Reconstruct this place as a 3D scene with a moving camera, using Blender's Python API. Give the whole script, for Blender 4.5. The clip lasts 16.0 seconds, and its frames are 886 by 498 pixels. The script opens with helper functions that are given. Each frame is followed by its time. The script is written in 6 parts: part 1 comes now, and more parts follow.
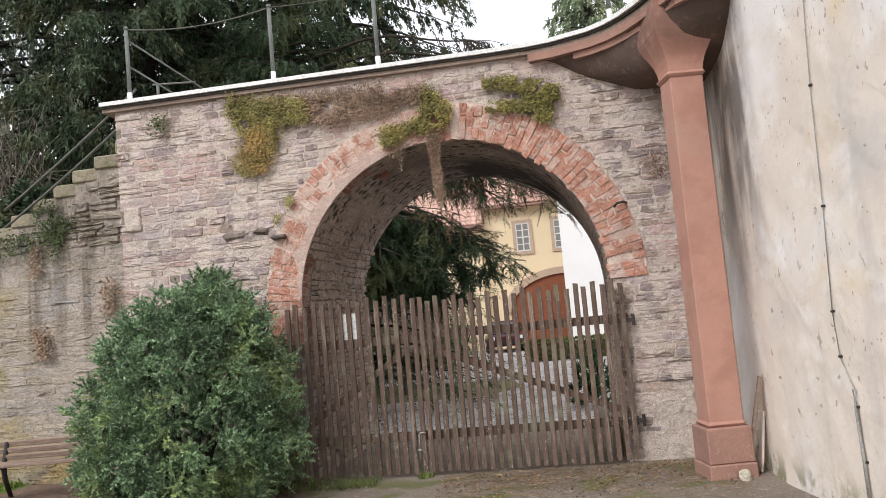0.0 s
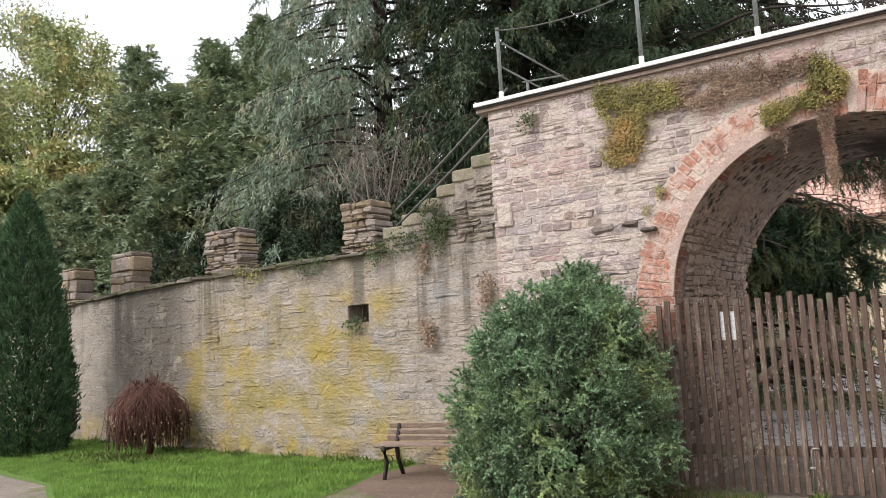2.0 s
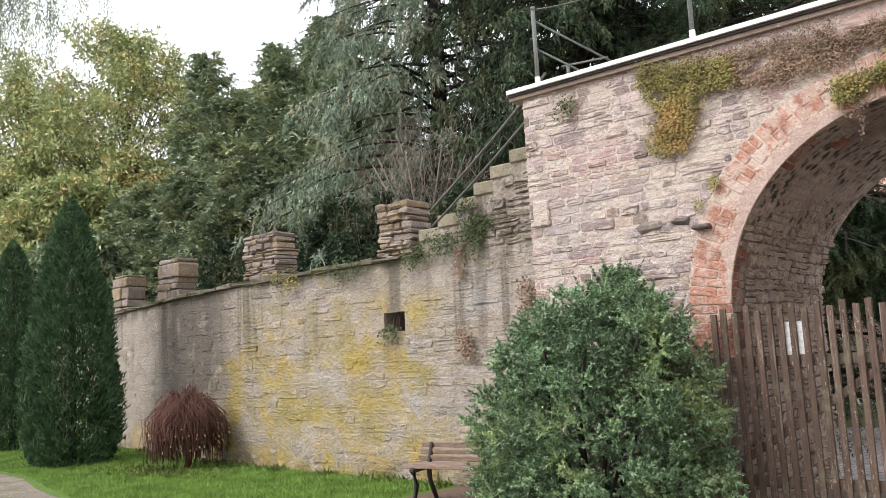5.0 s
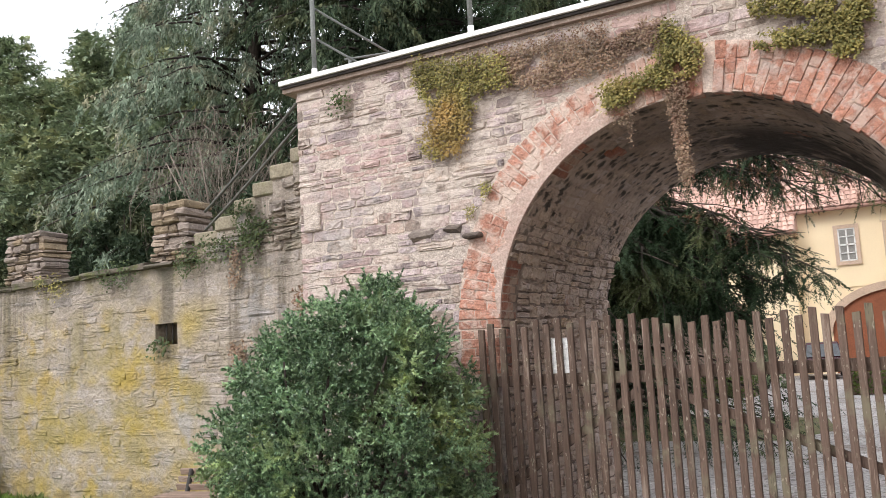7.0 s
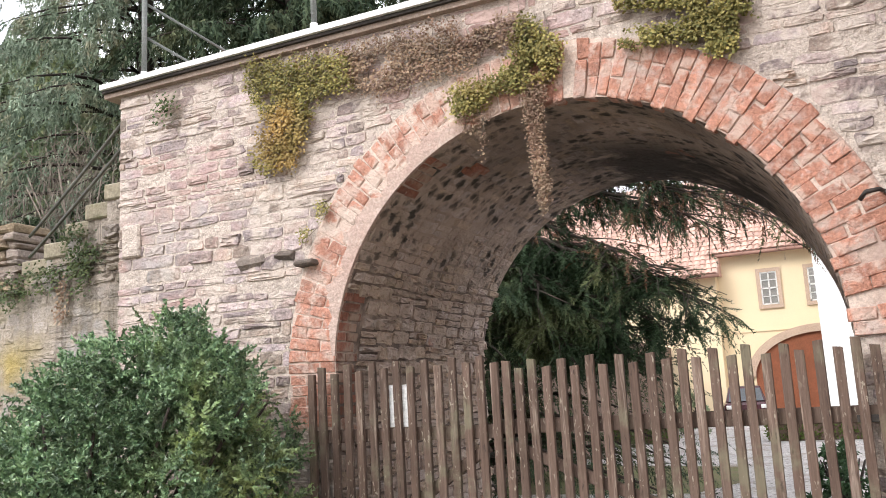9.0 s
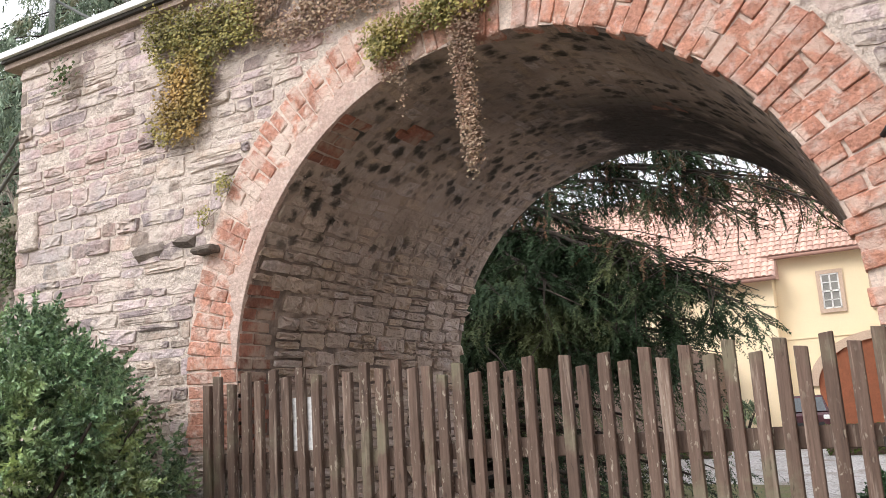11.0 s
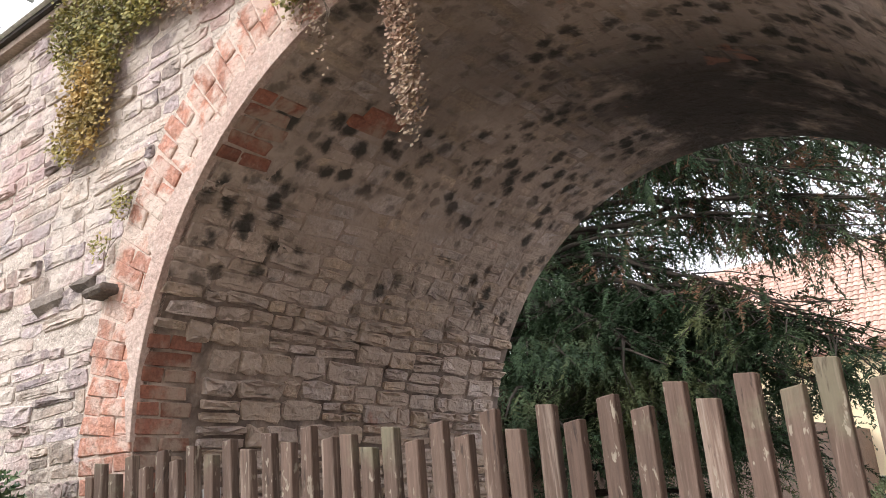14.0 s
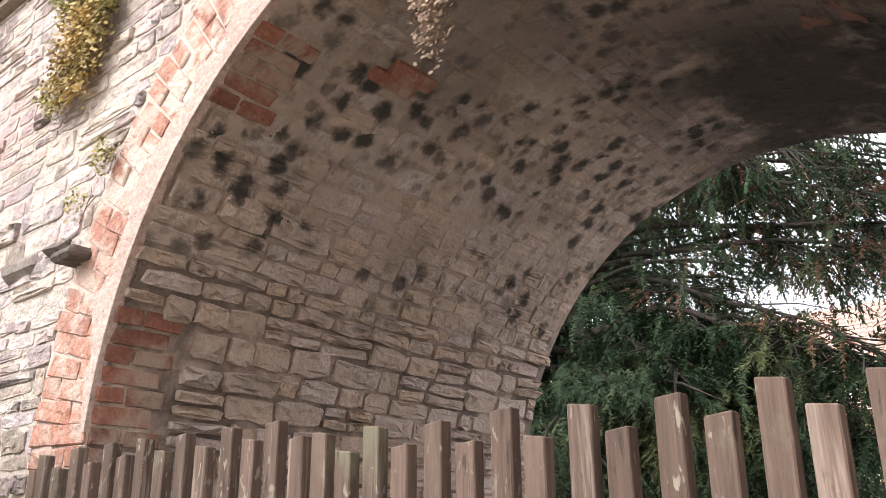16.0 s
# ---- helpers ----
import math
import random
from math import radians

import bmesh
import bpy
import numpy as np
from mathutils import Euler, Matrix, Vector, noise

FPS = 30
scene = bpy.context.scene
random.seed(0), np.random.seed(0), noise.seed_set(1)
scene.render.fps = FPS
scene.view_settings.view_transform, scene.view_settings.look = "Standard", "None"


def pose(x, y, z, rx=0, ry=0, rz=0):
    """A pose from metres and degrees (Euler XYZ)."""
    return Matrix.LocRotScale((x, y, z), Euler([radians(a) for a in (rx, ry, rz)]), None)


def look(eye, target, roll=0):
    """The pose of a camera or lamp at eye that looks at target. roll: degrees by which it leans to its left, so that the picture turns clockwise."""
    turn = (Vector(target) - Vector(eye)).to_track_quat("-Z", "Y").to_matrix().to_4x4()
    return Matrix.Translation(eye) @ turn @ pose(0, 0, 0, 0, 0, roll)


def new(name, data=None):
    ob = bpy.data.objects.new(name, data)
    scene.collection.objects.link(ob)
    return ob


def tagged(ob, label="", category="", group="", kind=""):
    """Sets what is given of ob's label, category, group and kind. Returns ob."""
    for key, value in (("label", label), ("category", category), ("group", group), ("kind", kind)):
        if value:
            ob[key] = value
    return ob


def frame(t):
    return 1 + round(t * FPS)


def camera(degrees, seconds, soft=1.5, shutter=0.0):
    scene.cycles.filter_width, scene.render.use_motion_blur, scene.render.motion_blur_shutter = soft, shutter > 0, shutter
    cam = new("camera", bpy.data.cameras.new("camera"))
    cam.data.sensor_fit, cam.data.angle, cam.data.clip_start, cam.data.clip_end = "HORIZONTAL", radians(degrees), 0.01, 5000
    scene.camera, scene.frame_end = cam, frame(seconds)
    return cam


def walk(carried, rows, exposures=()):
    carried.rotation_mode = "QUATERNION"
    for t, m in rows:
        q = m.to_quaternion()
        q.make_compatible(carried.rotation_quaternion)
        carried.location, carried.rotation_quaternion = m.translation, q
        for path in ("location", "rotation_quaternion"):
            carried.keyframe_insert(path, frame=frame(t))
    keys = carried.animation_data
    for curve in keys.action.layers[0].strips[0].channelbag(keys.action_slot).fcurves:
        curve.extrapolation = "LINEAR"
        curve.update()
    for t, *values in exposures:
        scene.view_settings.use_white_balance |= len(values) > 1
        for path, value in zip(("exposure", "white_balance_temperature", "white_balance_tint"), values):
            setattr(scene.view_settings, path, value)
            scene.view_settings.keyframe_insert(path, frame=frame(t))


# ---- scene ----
cam = camera(54.6, 16.0, soft=0.8)
METRES, EYE, TILT, LEAN, TURN = 8.0, 1.6, -2.0, 0.85, 9.1
ROWS = [
    (0.0, 0.0, 0.0, 0.0, 0.52, 6.89, 4.29),
    (0.5, -0.0092, 0.0093, 0.0014, 4.01, 7.1, 3.97),
    (1.0, -0.0056, 0.0218, 0.0025, 11.79, 7.66, 3.21),
    (1.5, -0.0013, 0.0363, 0.0036, 20.76, 8.09, 2.01),
    (2.0, 0.0014, 0.0492, 0.0032, 25.29, 7.88, 1.71),
    (2.5, -0.0079, 0.0677, 0.006, 28.33, 7.91, 1.65),
    (3.0, -0.0135, 0.0831, 0.0086, 29.45, 7.92, 1.91),
    (3.5, -0.0101, 0.1024, 0.0093, 29.99, 7.85, 2.42),
    (6.0, 0.0402, 0.2492, 0.0202, 30.86, 8.85, 0.8),
    (6.5, 0.0547, 0.2803, 0.0209, 26.07, 8.75, 1.2),
    (7.0, 0.0606, 0.3174, 0.0232, 20.64, 8.71, 1.67),
    (7.5, 0.0696, 0.3529, 0.0237, 18.69, 8.76, 1.8),
    (8.0, 0.0892, 0.3929, 0.0278, 18.36, 9.2, 1.75),
    (8.5, 0.1017, 0.4327, 0.0267, 17.77, 9.68, 1.56),
    (9.0, 0.1111, 0.4761, 0.0304, 16.6, 11.37, 1.71),
    (11.5, 0.1697, 0.6905, 0.0333, 21.93, 12.16, 2.05),
    (12.0, 0.1755, 0.7248, 0.0328, 22.98, 12.34, 2.3),
    (12.5, 0.1768, 0.759, 0.0357, 23.69, 14.72, 2.39),
    (13.0, 0.1799, 0.7962, 0.0363, 24.86, 15.36, 2.27),
    (13.5, 0.1791, 0.8304, 0.0369, 26.74, 16.2, 1.91),
    (14.0, 0.1618, 0.8647, 0.037, 28.77, 18.32, 3.07),
    (14.5, 0.1535, 0.8942, 0.0376, 30.8, 18.87, 4.54),
    (15.0, 0.154, 0.9205, 0.0382, 31.92, 20.0, 3.9),
    (15.5, 0.1497, 0.9341, 0.0379, 31.62, 20.45, 0.89),
    (16.0, 0.1322, 0.9424, 0.0382, 30.8, 20.44, -1.28),
]
walk(cam, [(t, pose(0, 0, EYE, TILT, LEAN, TURN) @ pose(METRES * x, METRES * y, METRES * z, 90 + pitch, roll, yaw)) for t, x, y, z, yaw, pitch, roll in ROWS],
     exposures=[(0.0, 0.33), (3.5, 0.62), (7.0, 0.60), (9.0, 0.86), (11.5, 0.76), (12.5, 0.82), (14.0, 0.93), (15.5, 1.12), (16.0, 1.3)])

# ---- world and sun: bright overcast sky ----
SUN_EL, SUN_AZ = 42.0, 205.0
world = bpy.data.worlds.new("overcast")
scene.world = world
world.use_nodes = True
wn = world.node_tree.nodes
wl = world.node_tree.links
wn.clear()
sky = wn.new("ShaderNodeTexSky")
sky.sky_type, sky.sun_disc = "NISHITA", False
sky.sun_elevation, sky.sun_rotation = radians(SUN_EL), radians(SUN_AZ)
sky.air_density, sky.dust_density, sky.ozone_density = 1.0, 6.0, 1.0
grey = wn.new("ShaderNodeHueSaturation")
grey.inputs["Saturation"].default_value = 0.18
back = wn.new("ShaderNodeBackground")
back.inputs["Strength"].default_value = 0.15
wout = wn.new("ShaderNodeOutputWorld")
wl.new(sky.outputs[0], grey.inputs["Color"])
cloud_mix = wn.new("ShaderNodeMix")
cloud_mix.data_type = "RGBA"
cloud_mix.inputs[0].default_value = 0.8
cloud_mix.inputs[7].default_value = (8.6, 8.75, 9.5, 1)
wl.new(grey.outputs[0], cloud_mix.inputs[6])
wl.new(cloud_mix.outputs[2], back.inputs["Color"])
wl.new(back.outputs[0], wout.inputs["Surface"])
sun = new("sun", bpy.data.lights.new("sun", "SUN"))
sun.data.energy, sun.data.angle, sun.data.color = 1.2, radians(25), (1.0, 0.96, 0.91)
az = radians(SUN_AZ)
sun.matrix_world = look((0, 0, 30), (-math.sin(az) * math.cos(radians(SUN_EL)), -math.cos(az) * math.cos(radians(SUN_EL)), 30 - math.sin(radians(SUN_EL))))


# ---- materials ----
def mixed(nt, kind, fac, a, b):
    n = nt.nodes.new("ShaderNodeMix")
    n.data_type, n.blend_type = "RGBA", kind
    for sock, v in ((n.inputs[0], fac), (n.inputs[6], a), (n.inputs[7], b)):
        if isinstance(v, bpy.types.NodeSocket):
            nt.links.new(v, sock)
        else:
            sock.default_value = v if isinstance(v, float) else (*v[:3], 1)
    return n.outputs[2]


def noise_tex(nt, vec, scale, detail=4.0, rough=0.6, dist=0.0):
    n = nt.nodes.new("ShaderNodeTexNoise")
    n.inputs["Scale"].default_value, n.inputs["Detail"].default_value = scale, detail
    n.inputs["Roughness"].default_value, n.inputs["Distortion"].default_value = rough, dist
    nt.links.new(vec, n.inputs["Vector"])
    return n.outputs[0]


def span(nt, v, lo, hi, out0=0.0, out1=1.0):
    n = nt.nodes.new("ShaderNodeMapRange")
    n.interpolation_type = "SMOOTHSTEP"
    nt.links.new(v, n.inputs[0])
    for i, q in enumerate((lo, hi, out0, out1)):
        n.inputs[i + 1].default_value = q
    return n.outputs[0]


def times(nt, a, b):
    n = nt.nodes.new("ShaderNodeMath")
    n.operation = "MULTIPLY"
    nt.links.new(a, n.inputs[0])
    nt.links.new(b, n.inputs[1])
    return n.outputs[0]


def spots(nt, vec, scale, share):
    """Soft round blots of uneven size, in a share of the cells."""
    wob = nt.nodes.new("ShaderNodeTexNoise")
    wob.inputs["Scale"].default_value, wob.inputs["Detail"].default_value = scale * 2.2, 4.0
    nt.links.new(vec, wob.inputs["Vector"])
    add = nt.nodes.new("ShaderNodeVectorMath")
    add.operation = "MULTIPLY_ADD"
    add.inputs[1].default_value = (0.75 / scale,) * 3
    nt.links.new(wob.outputs["Color"], add.inputs[0])
    nt.links.new(vec, add.inputs[2])
    vor = nt.nodes.new("ShaderNodeTexVoronoi")
    vor.inputs["Scale"].default_value = scale
    nt.links.new(add.outputs[0], vor.inputs["Vector"])
    sep = nt.nodes.new("ShaderNodeSeparateColor")
    nt.links.new(vor.outputs["Color"], sep.inputs[0])
    pick = span(nt, sep.outputs[0], share + 0.12, share - 0.12)
    return times(nt, span(nt, vor.outputs["Distance"], 0.56, 0.22), pick)


def surface(name, a, b, c=None, scale=3.0, fine=40.0, rough=0.9, bump=0.4, bump_scale=None, vary=0.0, island=False, stains=(), stretch=(1, 1, 1), metal=0.0, local=False, dist=0.01, hue=0.0, spec=0.3, grain_mix=0.55, bump_rough=0.6):
    """Two colours mixed by broad noise, fine grain, optional third speckle colour, stains and piece-to-piece variation."""
    m = bpy.data.materials.new(name)
    m.use_nodes = True
    nt = m.node_tree
    bsdf = nt.nodes["Principled BSDF"]
    if local:
        co = nt.nodes.new("ShaderNodeTexCoord").outputs["Object"]
    else:
        co = nt.nodes.new("ShaderNodeNewGeometry").outputs["Position"]
    mp = nt.nodes.new("ShaderNodeMapping")
    mp.inputs["Scale"].default_value = stretch
    nt.links.new(co, mp.inputs["Vector"])
    vec = mp.outputs[0]
    broad = span(nt, noise_tex(nt, vec, scale, 5.0, 0.65), 0.32, 0.68)
    col = mixed(nt, "MIX", broad, a, b)
    grain = noise_tex(nt, vec, fine, 4.0, 0.7)
    if c:
        col = mixed(nt, "MIX", span(nt, noise_tex(nt, vec, fine * 0.35, 4.0, 0.7, 0.5), 0.55, 0.68), col, c)
    col = mixed(nt, "MULTIPLY", grain_mix, col, mixed(nt, "MIX", span(nt, grain, 0.3, 0.7), (0.55, 0.55, 0.55), (1.25, 1.25, 1.25)))
    if vary or hue:
        if island:
            rnd = nt.nodes.new("ShaderNodeNewGeometry").outputs["Random Per Island"]
        else:
            rnd = nt.nodes.new("ShaderNodeObjectInfo").outputs["Random"]
        hs = nt.nodes.new("ShaderNodeHueSaturation")
        nt.links.new(span(nt, rnd, 0.0, 1.0, 1.0 - vary, 1.0 + vary), hs.inputs["Value"])
        if hue:
            w = nt.nodes.new("ShaderNodeMath")
            w.operation = "FRACT"
            k = nt.nodes.new("ShaderNodeMath")
            k.operation = "MULTIPLY"
            k.inputs[1].default_value = 7.31
            nt.links.new(rnd, k.inputs[0])
            nt.links.new(k.outputs[0], w.inputs[0])
            nt.links.new(span(nt, w.outputs[0], 0.0, 1.0, 0.5 - hue, 0.5 + hue), hs.inputs["Hue"])
            nt.links.new(span(nt, w.outputs[0], 0.0, 1.0, 0.7, 1.25), hs.inputs["Saturation"])
        nt.links.new(col, hs.inputs["Color"])
        col = hs.outputs[0]
    xyz = None
    for st in stains:
        base = co
        if "stretch" in st:
            sm = nt.nodes.new("ShaderNodeMapping")
            sm.inputs["Scale"].default_value = st["stretch"]
            nt.links.new(co, sm.inputs["Vector"])
            base = sm.outputs[0]
        if "spots" in st:
            mask = spots(nt, base, st["scale"], st["spots"])
        else:
            mask = span(nt, noise_tex(nt, base, st["scale"], st.get("detail", 6.0), 0.6, st.get("dist", 0.3)), st["lo"], st["hi"])
        if "within" in st:
            ws, wlo, whi = st["within"]
            mask = times(nt, mask, span(nt, noise_tex(nt, co, ws, 2.0), wlo, whi))
        for axis, lo, hi in st.get("ranges", ()):
            if xyz is None:
                sep = nt.nodes.new("ShaderNodeSeparateXYZ")
                nt.links.new(nt.nodes.new("ShaderNodeNewGeometry").outputs["Position"], sep.inputs[0])
                xyz = sep.outputs
            mask = times(nt, mask, span(nt, xyz["xyz".index(axis)], lo, hi))
        if "amount" in st:
            v = nt.nodes.new("ShaderNodeValue")
            v.outputs[0].default_value = st["amount"]
            mask = times(nt, mask, v.outputs[0])
        col = mixed(nt, st.get("blend", "MIX"), mask, col, st["color"])
    nt.links.new(col, bsdf.inputs["Base Color"])
    bsdf.inputs["Roughness"].default_value, bsdf.inputs["Metallic"].default_value = rough, metal
    bsdf.inputs["Specular IOR Level"].default_value = spec
    if bump:
        bm_ = nt.nodes.new("ShaderNodeBump")
        bm_.inputs["Strength"].default_value, bm_.inputs["Distance"].default_value = bump, dist
        nt.links.new(noise_tex(nt, vec, bump_scale or fine * 0.5, 6.0, bump_rough), bm_.inputs["Height"])
        nt.links.new(bm_.outputs[0], bsdf.inputs["Normal"])
    return m


def foliage(name, a, b, c=None, rough=0.6, spec=0.25, patch=2.2, depth=(0.45, 1.3)):
    m = bpy.data.materials.new(name)
    m.use_nodes = True
    nt = m.node_tree
    bsdf = nt.nodes["Principled BSDF"]
    geo = nt.nodes.new("ShaderNodeNewGeometry")
    ramp = mixed(nt, "MIX", geo.outputs["Random Per Island"], a, b)
    if c:
        ramp = mixed(nt, "MIX", span(nt, noise_tex(nt, geo.outputs["Position"], 0.9, 4.0), 0.5, 0.66), ramp, c)
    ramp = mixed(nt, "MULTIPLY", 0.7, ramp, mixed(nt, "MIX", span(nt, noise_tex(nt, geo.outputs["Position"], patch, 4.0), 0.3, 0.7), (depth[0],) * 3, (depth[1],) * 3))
    nt.links.new(ramp, bsdf.inputs["Base Color"])
    bsdf.inputs["Roughness"].default_value = rough
    bsdf.inputs["Specular IOR Level"].default_value = spec
    tr = nt.nodes.new("ShaderNodeBsdfTranslucent")
    nt.links.new(ramp, tr.inputs["Color"])
    mx = nt.nodes.new("ShaderNodeMixShader")
    mx.inputs[0].default_value = 0.12
    nt.links.new(bsdf.outputs[0], mx.inputs[1])
    nt.links.new(tr.outputs[0], mx.inputs[2])
    nt.links.new(mx.outputs[0], nt.nodes["Material Output"].inputs["Surface"])
    return m


LICHEN = dict(color=(0.37, 0.28, 0.075), scale=1.5, stretch=(0.7, 0.7, 1.0), lo=0.40, hi=0.62, amount=0.95, detail=10.0, within=(0.9, 0.33, 0.5), ranges=(("x", -14.5, -12.5), ("x", -6.8, -8.2), ("z", 2.75, 2.2)))
STREAK = dict(color=(0.20, 0.165, 0.13), scale=3.2, lo=0.54, hi=0.70, amount=0.55, stretch=(1, 1, 0.1))
SOOT = dict(color=(0.028, 0.028, 0.024), scale=8.5, spots=0.8, amount=0.92, within=(1.5, 0.40, 0.53))
SOOT_FINE = dict(color=(0.045, 0.04, 0.034), scale=14.0, spots=0.5, amount=0.55, within=(2.0, 0.36, 0.54))
M_MORTAR = surface("lime_mortar", (0.58, 0.495, 0.43), (0.50, 0.425, 0.37), (0.62, 0.545, 0.48), 2.0, 70.0, bump=1.0, bump_scale=11.0, dist=0.06,
                   stains=[dict(STREAK, ranges=(("z", 3.3, 4.2),)), dict(color=(0.27, 0.23, 0.195), scale=1.2, lo=0.56, hi=0.75, amount=0.5), dict(color=(0.34, 0.28, 0.25), scale=9.0, lo=0.56, hi=0.64, amount=0.6)])
SMEAR = [dict(color=(0.55, 0.475, 0.415), scale=4.5, lo=0.46, hi=0.57, amount=0.85, detail=9.0), dict(color=(0.27, 0.22, 0.19), scale=16.0, lo=0.62, hi=0.7, amount=0.5), dict(color=(0.44, 0.285, 0.26), scale=1.3, lo=0.5, hi=0.64, amount=0.6), dict(color=(0.30, 0.29, 0.285), scale=1.1, lo=0.56, hi=0.68, amount=0.5), dict(STREAK, ranges=(("z", 3.3, 4.2),))]
M_STONE = surface("rubble_stone", (0.435, 0.335, 0.305), (0.325, 0.268, 0.25), (0.47, 0.40, 0.365), 5.0, 60.0, bump=0.9, bump_scale=16.0, dist=0.04, bump_rough=0.55, vary=0.34, hue=0.028, stains=SMEAR)
M_STONE_I = surface("rubble_stone_joined", (0.435, 0.335, 0.305), (0.325, 0.268, 0.25), (0.47, 0.40, 0.365), 5.0, 60.0, bump=0.9, bump_scale=16.0, dist=0.04, bump_rough=0.55, vary=0.34, hue=0.028, island=True, stains=SMEAR)
LOW = [STREAK, dict(color=(0.39, 0.335, 0.285), scale=1.7, lo=0.40, hi=0.58, amount=0.8, detail=9.0), dict(color=(0.25, 0.2, 0.16), scale=13.0, lo=0.6, hi=0.68, amount=0.6), LICHEN,
       dict(color=(0.25, 0.21, 0.10), scale=1.7, lo=0.46, hi=0.66, amount=0.7, detail=10.0, ranges=(("x", -15.0, -13.0), ("x", -6.5, -8.0))),
       dict(color=(0.40, 0.28, 0.065), scale=2.2, lo=0.50, hi=0.68, amount=0.6, detail=10.0, ranges=(("x", -13.0, -11.5), ("x", -7.6, -8.4), ("z", 2.7, 2.3))),
       dict(color=(0.40, 0.28, 0.07), scale=1.4, lo=0.44, hi=0.62, amount=0.65, detail=10.0, ranges=(("z", 0.7, 0.25),)),
       dict(color=(0.13, 0.11, 0.085), scale=2.2, stretch=(1.6, 1.6, 0.13), lo=0.5, hi=0.66, amount=0.8, detail=9.0, ranges=(("z", 1.0, 2.6),)),
       dict(color=(0.34, 0.33, 0.33), scale=1.2, lo=0.55, hi=0.66, amount=0.55, detail=9.0, ranges=(("x", -11.0, -9.5),)),
       dict(color=(0.11, 0.095, 0.08), scale=1.6, lo=0.30, hi=0.52, amount=0.9, detail=9.0, ranges=(("x", -16.2, -14.9), ("x", -11.9, -13.4), ("z", 0.7, 1.4))),
       dict(color=(0.13, 0.12, 0.09), scale=2.5, lo=0.42, hi=0.62, amount=0.75, ranges=(("z", 2.5, 3.0), ("z", 3.4, 3.05))),
       dict(color=(0.16, 0.13, 0.08), scale=3.5, lo=0.42, hi=0.6, amount=0.7, ranges=(("z", 0.4, 0.05),))]
M_LOW = surface("weathered_wall_mortar", (0.40, 0.345, 0.29), (0.32, 0.27, 0.225), (0.46, 0.41, 0.35), 1.5, 60.0, bump=1.0, bump_scale=11.0, dist=0.06, stains=LOW)
M_LOW_STONE = surface("weathered_wall_stone", (0.41, 0.35, 0.30), (0.32, 0.27, 0.225), (0.47, 0.41, 0.355), 4.0, 60.0, bump=1.0, bump_scale=15.0, dist=0.05, vary=0.18, hue=0.014, stains=LOW)
M_LOW_STONE_I = surface("weathered_wall_stone_joined", (0.41, 0.35, 0.30), (0.32, 0.27, 0.225), (0.47, 0.41, 0.355), 4.0, 60.0, bump=1.0, bump_scale=15.0, dist=0.05, vary=0.18, hue=0.014, island=True, stains=LOW)
# near-black mask over the far right crown paints in its shade; blots are soot
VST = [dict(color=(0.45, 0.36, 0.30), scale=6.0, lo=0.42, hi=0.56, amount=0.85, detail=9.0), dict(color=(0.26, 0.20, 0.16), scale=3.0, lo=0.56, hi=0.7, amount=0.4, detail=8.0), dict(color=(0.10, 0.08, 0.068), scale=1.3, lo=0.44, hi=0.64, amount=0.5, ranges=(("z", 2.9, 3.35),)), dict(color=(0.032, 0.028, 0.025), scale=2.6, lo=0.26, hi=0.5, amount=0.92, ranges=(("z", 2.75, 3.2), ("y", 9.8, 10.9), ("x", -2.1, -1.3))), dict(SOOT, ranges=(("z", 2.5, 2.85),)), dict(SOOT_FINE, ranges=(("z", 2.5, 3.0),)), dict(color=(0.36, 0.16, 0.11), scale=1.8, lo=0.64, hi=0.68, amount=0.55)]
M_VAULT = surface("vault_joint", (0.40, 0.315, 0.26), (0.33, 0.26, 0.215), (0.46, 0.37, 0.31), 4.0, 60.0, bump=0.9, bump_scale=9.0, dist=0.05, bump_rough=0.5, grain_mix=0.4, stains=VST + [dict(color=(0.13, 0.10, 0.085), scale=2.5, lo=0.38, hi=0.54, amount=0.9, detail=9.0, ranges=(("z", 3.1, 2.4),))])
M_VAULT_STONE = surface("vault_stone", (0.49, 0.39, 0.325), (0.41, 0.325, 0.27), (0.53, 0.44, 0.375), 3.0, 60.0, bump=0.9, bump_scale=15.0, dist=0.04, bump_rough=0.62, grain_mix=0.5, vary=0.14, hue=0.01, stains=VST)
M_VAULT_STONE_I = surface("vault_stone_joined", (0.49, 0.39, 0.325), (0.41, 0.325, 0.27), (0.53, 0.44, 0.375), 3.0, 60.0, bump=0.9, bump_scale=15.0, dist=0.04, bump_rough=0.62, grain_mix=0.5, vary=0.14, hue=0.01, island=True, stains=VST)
M_BRICK = surface("arch_brick", (0.50, 0.245, 0.17), (0.43, 0.215, 0.158), (0.52, 0.33, 0.275), 6.0, 50.0, bump=1.0, bump_scale=24.0, dist=0.03, vary=0.14,
                  stains=[dict(color=(0.55, 0.42, 0.355), scale=7.0, lo=0.48, hi=0.6, amount=0.75, detail=9.0), dict(color=(0.47, 0.40, 0.36), scale=3.4, lo=0.52, hi=0.64, amount=0.6, detail=9.0, ranges=(("x", -1.6, -1.0),)), dict(color=(0.60, 0.485, 0.415), scale=4.5, lo=0.42, hi=0.54, amount=0.92, detail=9.0, ranges=(("x", -1.3, -2.2), ("z", 2.4, 2.9))), dict(color=(0.2, 0.12, 0.1), scale=12.0, lo=0.62, hi=0.7, amount=0.6)])
